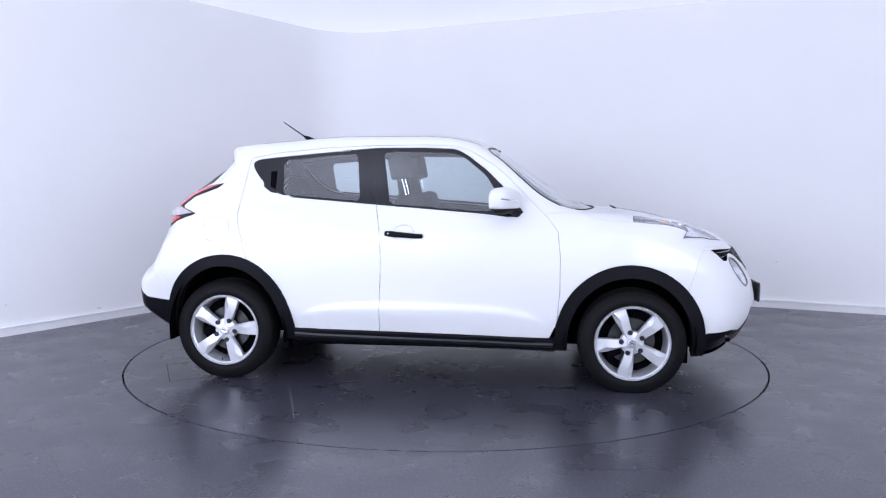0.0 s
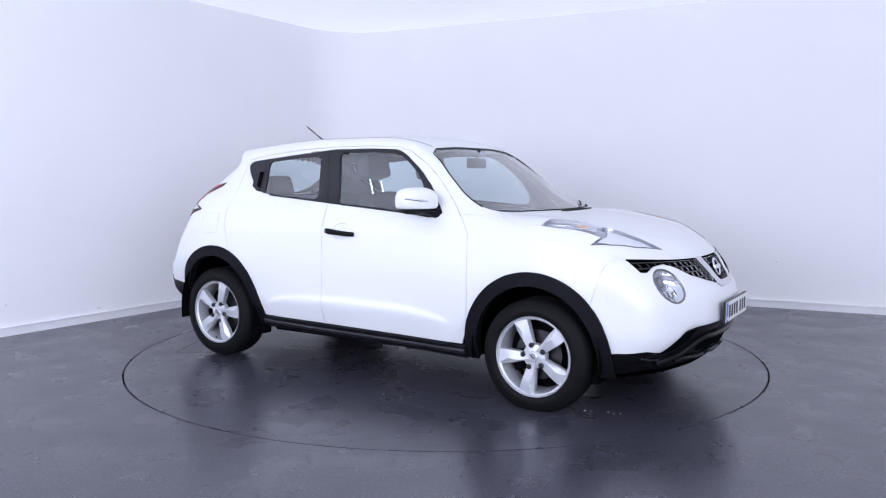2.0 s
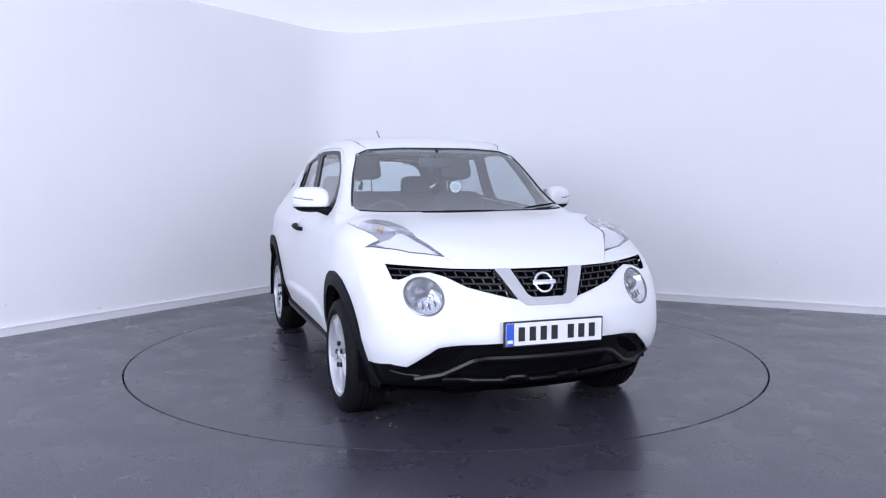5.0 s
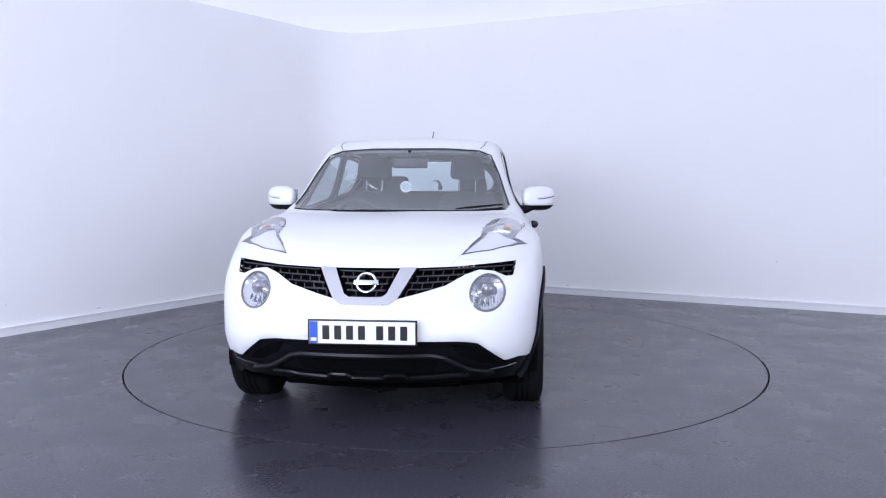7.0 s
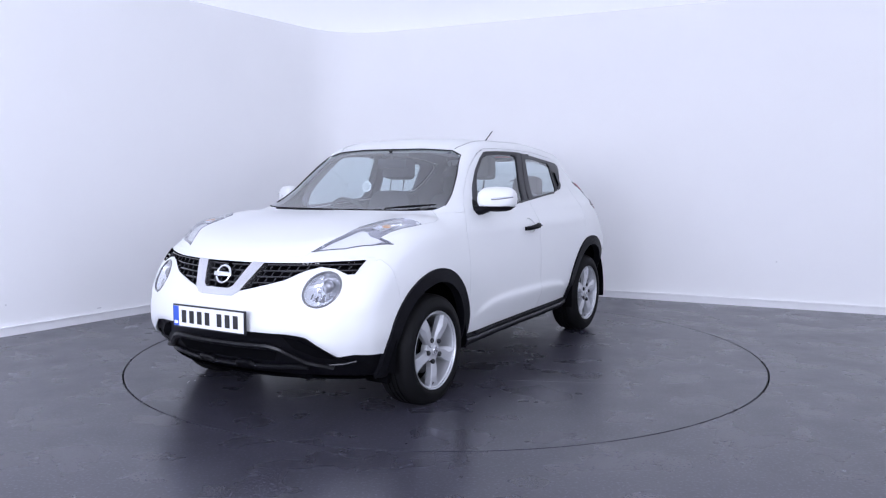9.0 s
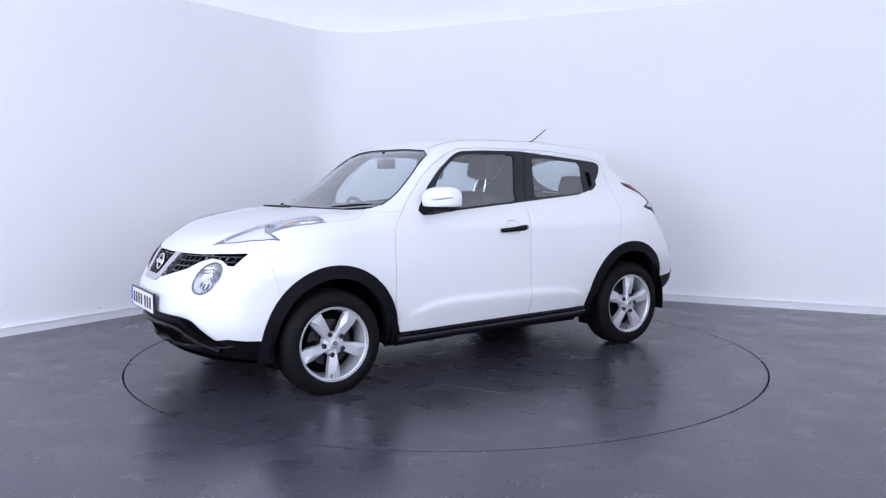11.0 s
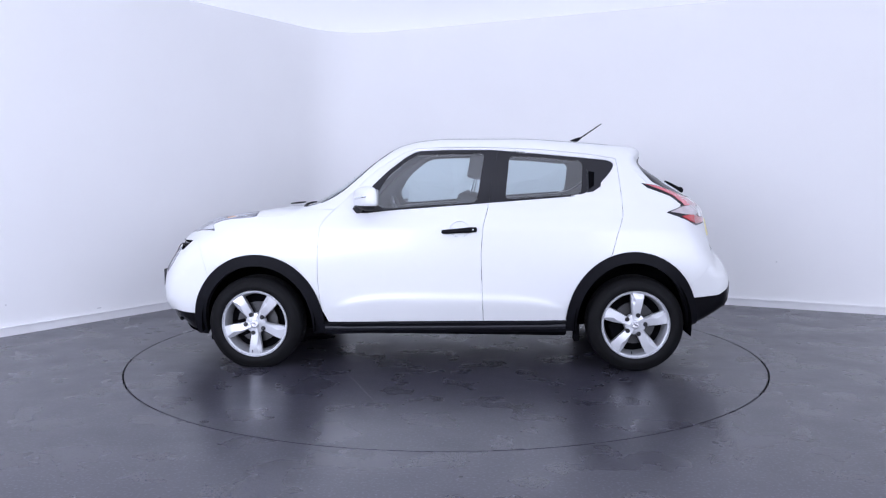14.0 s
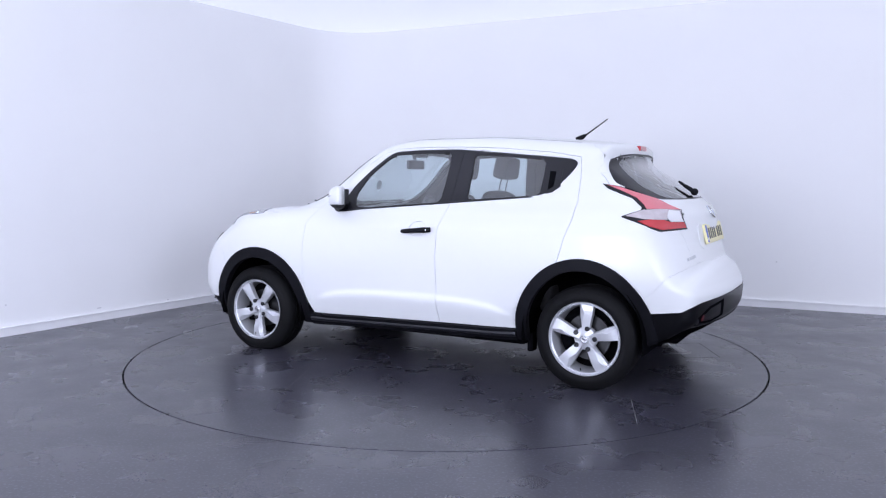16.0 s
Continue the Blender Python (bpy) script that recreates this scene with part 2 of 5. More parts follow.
WX = [-2.0, -1.65, -1.25, -0.8, -0.25, 0.4, 0.85, 1.25, 1.65, 2.1]
WZ = [0.20, 0.34, 0.48, 0.70, 0.92, 1.04, 1.14, 1.45, 1.60]
WT = [[0.60, 0.66, 0.70, 0.68, 0.62, 0.58, 0.54, 0.42, 0.36],
      [0.69, 0.73, 0.768, 0.82, 0.79, 0.73, 0.66, 0.48, 0.42],
      [0.74, 0.82, 0.85, 0.868, 0.85, 0.80, 0.72, 0.55, 0.49],
      [0.74, 0.80, 0.845, 0.86, 0.845, 0.775, 0.695, 0.595, 0.55],
      [0.74, 0.80, 0.845, 0.85, 0.84, 0.775, 0.705, 0.625, 0.58],
      [0.74, 0.80, 0.84, 0.85, 0.835, 0.775, 0.715, 0.60, 0.55],
      [0.76, 0.82, 0.85, 0.865, 0.835, 0.78, 0.70, 0.56, 0.50],
      [0.78, 0.845, 0.875, 0.885, 0.865, 0.81, 0.70, 0.52, 0.44],
      [0.76, 0.81, 0.84, 0.845, 0.80, 0.74, 0.65, 0.48, 0.40],
      [0.66, 0.70, 0.72, 0.72, 0.64, 0.55, 0.50, 0.40, 0.34]]
TOPX = [-1.6, -1.32, -0.89, -0.46, -0.03, 0.14, 0.31, 0.42, 1.04, 1.10, 1.25, 1.46, 1.67, 1.88, 2.0, 2.1]
TOPZ = [1.458, 1.493, 1.534, 1.560, 1.560, 1.549, 1.516, 1.462, 1.083, 1.066, 1.05, 1.02, 0.975, 0.90, 0.83, 0.75]
NOSEZ = [0.18, 0.24, 0.32, 0.45, 0.60, 0.75, 0.85, 1.00, 1.2]
NOSEX = [1.93, 2.01, 2.075, 2.122, 2.10, 2.02, 1.97, 1.88, 1.7]
TAILZ = [0.20, 0.28, 0.34, 0.46, 0.58, 0.65, 0.72, 0.95, 1.05, 1.133, 1.258, 1.40, 1.46, 1.6]
TAILX = [-1.56, -1.72, -1.84, -1.975, -1.985, -1.96, -1.925, -1.85, -1.81, -1.725, -1.535, -1.355, -1.36, -1.30]
ARCHES = ((1.25, 0.30, 0.44, 0.463), (-1.235, 0.31, 0.43, 0.485))


def smax(a, b, k):
    h = np.maximum(k - np.abs(a - b), 0) / k
    return np.maximum(a, b) + h * h * k * 0.25


def wide(x, z):
    w = np.stack([herm(WZ, row, z) for row in WT])
    return herm(WX, w, x)


def shell(p):
    """Below 0 inside the body, above 0 outside."""
    x, y, z = p[:, 0], np.abs(p[:, 1]), p[:, 2]
    # below an arched crease the doors stand a little further out
    crease = 0.495 - 0.085 * np.abs((x + 0.03) / 0.78) ** 4
    swell = 0.013 / (1 + np.exp(np.clip((z - crease) / 0.007, -50, 50))) * np.clip((x + 0.80) / 0.12, 0, 1) * np.clip((0.76 - x) / 0.12, 0, 1) * np.clip((z - 0.25) / 0.06, 0, 1)
    side = y - wide(x, z) - swell
    bow = np.clip((x - 0.1) / 0.6, 0, 1) * np.clip((1.5 - x) / 0.5, 0, 1)
    top = z - herm(TOPX, TOPZ, x + 0.13 * bow * y * y) + (0.10 - 0.04 * np.clip((x - 0.7) / 0.4, 0, 1)) * y * y
    # the wings rise to a soft ridge over the wheels and headlights
    ridge = 0.024 * np.exp(-((y - 0.66) / 0.13) ** 2) * np.clip((x - 0.85) / 0.3, 0, 1) * np.clip((1.85 - x) / 0.25, 0, 1)
    top = top - ridge
    nose = x - herm(NOSEZ, NOSEX, z) + herm([0.3, 0.72, 0.82, 0.92, 1.1], [0.44, 0.40, 0.46, 0.60, 0.66], z) * y ** 2.2
    # the black chin lies back behind the painted lip, which drops towards the corners
    lip = np.interp(y, [0, 0.50, 0.56, 0.62, 0.68, 0.76], [0.470, 0.478, 0.458, 0.405, 0.352, 0.30])
    nose = nose + 0.036 / (1 + np.exp(np.clip((z - lip + 0.012) / 0.012, -50, 50)))
    tail = herm(TAILZ, TAILX, z) + herm([0.3, 0.68, 0.85, 1.0, 1.2, 1.34, 1.44], [0.28, 0.27, 0.32, 0.44, 0.46, 0.40, 0.26], z) * y ** 2.37 - x
    # over the bumper's ledge the tailgate and the rear wings stand back
    ledge = 0.755 - 0.20 * y * y
    tail = tail + 0.038 / (1 + np.exp(np.clip((ledge - z) / 0.008, -50, 50))) * np.clip((1.06 - z) / 0.18, 0, 1)
    low = 0.245 - 0.02 * x - z
    f = smax(side, top * 0.9, 0.095 - 0.025 * np.clip((z - 1.2) / 0.2, 0, 1))
    f = smax(f, nose, 0.10)
    f = smax(f, tail, 0.06)
    return smax(f, low, 0.02)


def solve_along(p, d, lo, hi, steps=24):
    """Points of the shell on the rays p + s d, between s = lo (inside) and hi (outside)."""
    lo = np.full(len(p), lo, float)
    hi = np.full(len(p), hi, float)
    for _ in range(steps):
        mid = (lo + hi) / 2
        out = shell(p + mid[:, None] * d) > 0
        hi, lo = np.where(out, mid, hi), np.where(out, lo, mid)
    return p + ((lo + hi) / 2)[:, None] * d


def body_grid(nx=256, nt=232, na=134, nb=110):
    """Half of the shell (y >= 0) as a grid of points: rows run from the tail to the nose, columns from below to the top."""
    xa, xb, zc = -0.95, 1.40, 0.62
    rows = [(xa, -a) for a in np.linspace(math.pi / 2, 0, na, endpoint=False)]
    rows += [(x, 0.0) for x in np.linspace(xa, xb, nx)]
    rows += [(xb, a) for a in np.linspace(math.pi / 2, 0, nb, endpoint=False)[::-1]]
    th = np.linspace(-math.pi / 2, math.pi / 2, nt)
    px = np.array([r[0] for r in rows])[:, None] + 0 * th
    a = np.array([r[1] for r in rows])[:, None] + 0 * th
    t = th[None] + 0 * a
    p = np.stack([px, 0 * px, 0 * px + zc], -1).reshape(-1, 3)
    d = np.stack([np.sin(a), np.cos(a) * np.cos(t), np.cos(a) * np.sin(t)], -1).reshape(-1, 3)
    return solve_along(p, d, 0.0, 1.6).reshape(len(rows), nt, 3)


# ---- outlines of the panels, as seen from the side (x, z), the front and back (y, z) and above (x, y) ----
SCREEN = [(-0.1, 1.471), (0.25, 1.468), (0.47, 1.454), (0.552, 1.422), (0.612, 1.295), (0.653, 1.18), (0.684, 1.10), (0.668, 1.075), (0.535, 1.072), (0.25, 1.070), (-0.1, 1.070)]
REARWIN = [(-0.1, 1.424), (0.19, 1.420), (0.38, 1.407), (0.50, 1.378), (0.591, 1.316), (0.650, 1.236), (0.61, 1.19), (0.535, 1.142), (0.30, 1.138), (-0.1, 1.138)]
REARGLASS = [(-0.1, 1.412), (0.19, 1.408), (0.34, 1.395), (0.42, 1.365), (0.485, 1.30), (0.515, 1.236), (0.50, 1.185), (0.45, 1.150), (0.30, 1.147), (-0.1, 1.147)]
DLO = [(0.60, 1.045), (0.496, 1.213), (0.386, 1.32), (0.271, 1.408), (0.195, 1.449), (0.0, 1.457), (-0.307, 1.457), (-0.404, 1.449), (-0.618, 1.431), (-0.932, 1.403),
       (-1.091, 1.387), (-1.130, 1.362), (-1.088, 1.297), (-1.018, 1.221), (-0.933, 1.171), (-0.835, 1.149), (-0.371, 1.112), (0.01, 1.083), (0.385, 1.054), (0.54, 1.035)]
PANE_F = [(0.44, 1.072), (0.47, 1.15), (0.386, 1.285), (0.252, 1.395), (0.186, 1.425), (0.0, 1.433), (-0.262, 1.433), (-0.211, 1.108), (0.009, 1.094), (0.36, 1.067)]
PANE_R = [(-0.429, 1.418), (-0.617, 1.409), (-0.919, 1.381), (-0.905, 1.164), (-0.403, 1.127)]
DOOR_F = [(-0.360, 1.473), (0.0, 1.476), (0.193, 1.469), (0.29, 1.436), (0.44, 1.345), (0.543, 1.255), (0.66, 1.135), (0.766, 1.031), (0.824, 0.955), (0.838, 0.813), (0.838, 0.591),
          (0.821, 0.401), (0.777, 0.304), (-0.261, 0.325), (-0.245, 0.771), (-0.257, 0.956), (-0.294, 1.101), (-0.322, 1.327)]
DOOR_R = [(-0.360, 1.473), (-0.322, 1.327), (-0.294, 1.101), (-0.257, 0.956), (-0.245, 0.771), (-0.261, 0.325), (-0.824, 0.333), (-1.05, 0.66), (-1.093, 0.78), (-1.124, 0.899), (-1.164, 1.027),
          (-1.167, 1.138), (-1.155, 1.29), (-1.14, 1.40), (-0.938, 1.433), (-0.622, 1.462)]
HOOD = [(2.2, -0.1), (2.2, 0.30), (1.90, 0.41), (1.83, 0.455), (1.664, 0.545), (1.477, 0.562), (1.35, 0.60), (1.275, 0.67), (1.265, 0.78), (1.12, 0.78), (1.02, 0.745), (0.95, 0.66), (1.00, 0.50), (1.04, 0.30), (1.06, 0.0), (1.06, -0.1)]
HEAD = [(1.83, 0.455), (1.664, 0.545), (1.477, 0.562), (1.35, 0.60), (1.275, 0.67), (1.265, 0.78), (1.36, 0.775), (1.48, 0.755), (1.585, 0.722), (1.553, 0.785), (1.64, 0.712), (1.74, 0.603)]
GRILLE = [(-0.1, 0.822), (0.219, 0.822), (0.446, 0.827), (0.60, 0.836), (0.730, 0.843), (0.714, 0.778), (0.683, 0.776), (0.62, 0.803), (0.547, 0.812), (0.48, 0.792), (0.387, 0.743), (0.247, 0.705), (0.159, 0.684), (0.116, 0.656), (-0.1, 0.654)]
VEE_OUT = [(-0.1, 0.654), (0.116, 0.656), (0.159, 0.683), (0.240, 0.822), (0.163, 0.822), (0.105, 0.702), (0.080, 0.688), (-0.1, 0.686)]
LOWGRILLE = [(-0.1, 0.484), (0.25, 0.484), (0.45, 0.478), (0.545, 0.464), (0.612, 0.413), (0.675, 0.360), (0.745, 0.372), (0.80, 0.358), (0.95, 0.345), (0.95, 0.05), (-0.1, 0.05)]
TAIL = [(-1.300, 1.236), (-1.393, 1.222), (-1.598, 1.148), (-1.665, 1.108), (-1.722, 1.078), (-1.760, 0.965), (-1.656, 0.958), (-1.561, 1.006), (-1.445, 1.046), (-1.547, 1.083), (-1.552, 1.096), (-1.488, 1.150), (-1.34, 1.205)]
REARLOW = [(-1.50, 0.475), (-1.70, 0.495), (-1.80, 0.505), (-1.89, 0.555), (-1.98, 0.575), (-2.3, 0.578), (-2.3, 0.0), (-1.50, 0.0)]
BUMP_F = [(1.58, 0.0), (1.58, 0.60), (1.64, 0.80), (1.68, 0.86), (2.3, 0.86), (2.3, 0.0)]
BUMP_R = [(-1.55, 0.0), (-1.55, 0.55), (-1.646, 0.609), (-1.723, 0.702), (-1.84, 0.766), (-2.3, 0.775), (-2.3, 0.0)]
GATE = [(-0.1, 0.755), (0.46, 0.765), (0.505, 0.79), (0.508, 0.90), (0.535, 0.965), (0.43, 1.075), (0.535, 1.142), (0.668, 1.236), (0.608, 1.326), (0.515, 1.405), (0.39, 1.44), (0.17, 1.452), (-0.1, 1.455)]
FUEL = [(-1.383, 1.022), (-1.216, 1.023), (-1.198, 0.885), (-1.366, 0.883)]
SPOILER = [(-1.24, -0.1), (-1.22, 0.3), (-1.17, 0.46), (-1.21, 0.53), (-1.28, 0.56), (-1.6, 0.56), (-1.6, -0.1)]
ROOF = [(0.55, -0.1), (0.45, 0.30), (0.36, 0.43), (0.30, 0.495), (-0.1, 0.515), (-0.6, 0.505), (-1.1, 0.47), (-1.17, 0.46), (-1.22, 0.3), (-1.24, -0.1)]


def arch_line(k, grow):
    cx, cz, a, b = ARCHES[k]
    pts = [(cx + (a + grow) * math.cos(t), cz + (b + grow) * math.sin(t)) for t in np.linspace(0, math.pi, 40)]
    return [(pts[0][0], 0.05)] + pts + [(pts[-1][0], 0.05)]


def rounded(line, times=2):
    """The closed outline with its corners cut softly."""
    p = np.array(line, float)
    for _ in range(times):
        q = np.roll(p, -1, 0)
        step = np.linalg.norm(q - p, axis=1, keepdims=True)
        cut = np.minimum(0.25, 0.02 / np.maximum(step, 1e-9))
        p = np.stack([p + (q - p) * cut, q - (q - p) * cut], 1).reshape(-1, 2)
    return p


def inside(poly, u, v):
    poly = np.asarray(poly)
    hit = np.zeros(len(u), bool)
    for (x0, y0), (x1, y1) in zip(poly, np.roll(poly, -1, 0)):
        if y0 != y1:
            hit ^= ((y0 > v) != (y1 > v)) & (u < (x1 - x0) * (v - y0) / (y1 - y0) + x0)
    return hit


def nearest(poly, u, v):
    poly = np.asarray(poly)
    best, bu, bv = np.full(len(u), 1e9), u.copy(), v.copy()
    for (x0, y0), (x1, y1) in zip(poly, np.roll(poly, -1, 0)):
        dx, dy = x1 - x0, y1 - y0
        s = np.clip(((u - x0) * dx + (v - y0) * dy) / (dx * dx + dy * dy + 1e-12), 0, 1)
        qu, qv = x0 + s * dx, y0 + s * dy
        d = np.hypot(u - qu, v - qv)
        c = d < best
        best, bu, bv = np.where(c, d, best), np.where(c, qu, bu), np.where(c, qv, bv)
    return best, bu, bv


VIEWS = {"side": (0, 2, 1, 1.0), "top": (0, 1, 2, 1.0), "front": (1, 2, 0, 1.0), "back": (1, 2, 0, -1.0)}


def gradient(p, e=1e-4):
    g = np.stack([shell(p + np.eye(3)[k] * e) - shell(p - np.eye(3)[k] * e) for k in range(3)], 1)
    return g / np.linalg.norm(g, axis=1, keepdims=True)


# name: (outline, view, lower and upper x between which it counts)
CUTS = {
    "screen": (rounded(SCREEN), "front", 0.1, 1.25), "rearglass": (rounded(REARGLASS), "back", -1.9, -1.0), "rearwin": (rounded(REARWIN), "back", -1.9, -1.0),
    "pane_f": (rounded(PANE_F, 1), "side", -0.5, 0.6), "pane_r": (rounded(PANE_R, 1), "side", -1.0, -0.3), "dlo": (rounded(DLO, 1), "side", -1.3, 0.7),
    "arch_in_f": (arch_line(0, -0.075), "side", 0.5, 1.9), "arch_in_r": (arch_line(1, -0.07), "side", -1.9, -0.5),
    "arch_f": (arch_line(0, 0), "side", 0.5, 1.9), "arch_r": (arch_line(1, 0), "side", -1.9, -0.5),
    "head": (HEAD, "top", 1.0, 2.0), "tail": (TAIL, "side", -1.9, -1.2),
    "vee": (VEE_OUT, "front", 1.5, 2.3), "grille": (GRILLE, "front", 1.5, 2.3),
    "lamp": ([(0.592 + 0.085 * math.cos(t), 0.703 + 0.081 * math.sin(t)) for t in np.linspace(0, 2 * math.pi, 48, endpoint=False)], "front", 1.5, 2.3),
    "lowgrille": (LOWGRILLE, "front", 1.3, 2.3), "rearlow": (REARLOW, "side", -2.3, -1.4),
    "door_f": (DOOR_F, "side", -0.6, 1.0), "door_r": (DOOR_R, "side", -1.3, -0.1), "fuel": (rounded(FUEL), "side", -1.5, -1.1),
    "sill": ([(0.95, 0.296), (-0.95, 0.338), (-0.95, 0.0), (0.95, 0.0)], "side", -0.95, 0.95),
    "spoiler": (SPOILER, "top", -1.7, -1.0), "cup": ([(-0.105 + 0.062 * math.cos(t), 0.935 + 0.05 * math.sin(t)) for t in np.linspace(0, 2 * math.pi, 32, endpoint=False)], "side", -0.3, 0.1),
    "hood": (HOOD, "top", 0.7, 2.2), "roof": (ROOF, "top", -1.4, 0.6), "bump_f": (BUMP_F, "side", 1.4, 2.3), "bump_r": (BUMP_R, "side", -2.3, -1.4), "gate": (GATE, "back", -2.3, -1.0),
}


def cut_shell():
    """The half shell with its points drawn on to the outlines, its triangles, and for each outline which triangles lie in it."""
    grid = body_grid()
    nr, nc, _ = grid.shape
    p = grid.reshape(-1, 3).copy()
    normal = gradient(p)
    held = np.zeros(len(p), int)
    for n, (name, (line, view, x0, x1)) in enumerate(CUTS.items(), 1):
        a, b, d, sign = VIEWS[view]
        ok = (p[:, 0] > x0) & (p[:, 0] < x1) & (normal[:, d] * sign > 0.12) & (held == 0)
        idx = np.nonzero(ok)[0]
        lim = np.array(line)
        near = idx[(p[idx, a] > lim[:, 0].min() - 0.02) & (p[idx, a] < lim[:, 0].max() + 0.02) & (p[idx, b] > lim[:, 1].min() - 0.02) & (p[idx, b] < lim[:, 1].max() + 0.02)]
        dist, u, v = nearest(line, p[near, a], p[near, b])
        pick = dist < 0.0074
        at, u, v = near[pick], u[pick], v[pick]
        q = p[at].copy()
        q[:, a], q[:, b] = u, v
        q[:, 1] = np.where(p[at, 1] < 1e-6, 0, q[:, 1])
        axis = np.zeros(3)
        axis[d] = sign
        good = (shell(q - 0.05 * axis) < 0) & (shell(q + 0.05 * axis) > 0)
        at, q = at[good], q[good]
        p[at] = solve_along(q, np.tile(axis, (len(q), 1)), -0.05, 0.05, 20)
        held[at] = n
    i, j = np.meshgrid(np.arange(nr - 1), np.arange(nc - 1), indexing="ij")
    a = (i * nc + j).ravel()
    b, c, d = a + 1, a + nc + 1, a + nc
    other = (held[b] > 0) & (held[d] > 0) & ~((held[a] > 0) & (held[c] > 0) & (held[a] == held[c]) & (held[b] != held[d]))
    t1 = np.where(other[:, None], np.stack([a, b, d], 1), np.stack([a, b, c], 1))
    t2 = np.where(other[:, None], np.stack([b, c, d], 1), np.stack([a, c, d], 1))
    tris = np.concatenate([t1, t2])
    tris = np.where(tris < nc, 0, np.where(tris >= (nr - 1) * nc, (nr - 1) * nc, tris))
    e1, e2 = p[tris[:, 1]] - p[tris[:, 0]], p[tris[:, 2]] - p[tris[:, 0]]
    tris = tris[np.linalg.norm(np.cross(e1, e2), axis=1) > 1e-9]
    normal = gradient(p)
    mid = p[tris].mean(1)
    mn = normal[tris].mean(1)
    flags = {}
    for name, (line, view, x0, x1) in CUTS.items():
        a, b, d, sign = VIEWS[view]
        free = name in ("bump_f", "bump_r", "rearlow")
        flags[name] = (mid[:, 0] > x0) & (mid[:, 0] < x1) & ((mn[:, d] * sign > 0.1) | free) & inside(line, mid[:, a], mid[:, b])
    return p, normal, tris, mid, mn, flags


P, PN, TRIS, MID, MN, IN = cut_shell()
kind = np.full(len(TRIS), "side_frame", object)


def claim(name, mask):
    kind[mask & (kind == "side_frame")] = name


under = MN[:, 2] < -0.75
claim("hole", under & ((np.abs(MID[:, 0] - 1.25) < 0.40) | (np.abs(MID[:, 0] + 1.225) < 0.38)))
claim("underside", under)
claim("hole", IN["arch_in_f"] | IN["arch_in_r"])
claim("arch_trim_f", IN["arch_f"])
claim("arch_trim_r", IN["arch_r"])
claim("pane_f", IN["pane_f"])
claim("pane_r", IN["pane_r"])
claim("screen", IN["screen"])
claim("rearglass", IN["rearglass"])
claim("rearwin", IN["rearwin"])
claim("trim_f", IN["dlo"] & IN["door_f"])
claim("trim_r", IN["dlo"])
claim("head", IN["head"])
claim("tail", IN["tail"])
claim("vee", IN["vee"])
claim("lamp", IN["lamp"])
claim("grille", IN["grille"])
claim("lowgrille", IN["lowgrille"] & (MID[:, 0] > 1.25))
claim("rearlow", IN["rearlow"])
claim("sill", IN["sill"] | (under & (np.abs(MID[:, 0]) < 0.9)))
edge = np.interp(MID[:, 1], [0, 0.446, 0.60, 0.73], [0.822, 0.827, 0.836, 0.843])
claim("bump_f", IN["bump_f"] & (MID[:, 2] < edge))
claim("hood", IN["hood"])
claim("bump_r", IN["bump_r"])
claim("spoiler", (IN["spoiler"] & (MID[:, 2] > 1.36)) | ((MID[:, 2] > 1.425) & (MID[:, 0] < -1.26) & (MID[:, 1] < 0.5)))
claim("gate", IN["gate"] & (MID[:, 2] < 1.50))
claim("gate", (MID[:, 0] < -1.2) & (MID[:, 1] < 0.54) & (MID[:, 2] > 1.33) & (MID[:, 2] < 1.50) & (MN[:, 0] < -0.2))
claim("gate", (MID[:, 0] < -1.45) & (MID[:, 1] < 0.56) & (MID[:, 2] > 1.06) & (MID[:, 2] < 1.16))
claim("cup", IN["cup"])
claim("door_f", IN["door_f"])
claim("door_r", IN["door_r"])
claim("fuel", IN["fuel"])
claim("roof", IN["roof"])
claim("wing", (MID[:, 0] > 0.6) & (MID[:, 2] < 1.06))


def main_pieces(t, least=60):
    """Which triangles belong to pieces of at least that many triangles."""
    root = {}

    def top(a):
        while root.setdefault(a, a) != a:
            root[a] = root[root[a]]
            a = root[a]
        return a

    for a, b, c in t.tolist():
        r = top(a)
        root[top(b)] = r
        root[top(c)] = r
    ends = np.array([top(a) for a in t[:, 0].tolist()])
    ids, back, count = np.unique(ends, return_inverse=True, return_counts=True)
    return count[back] >= least


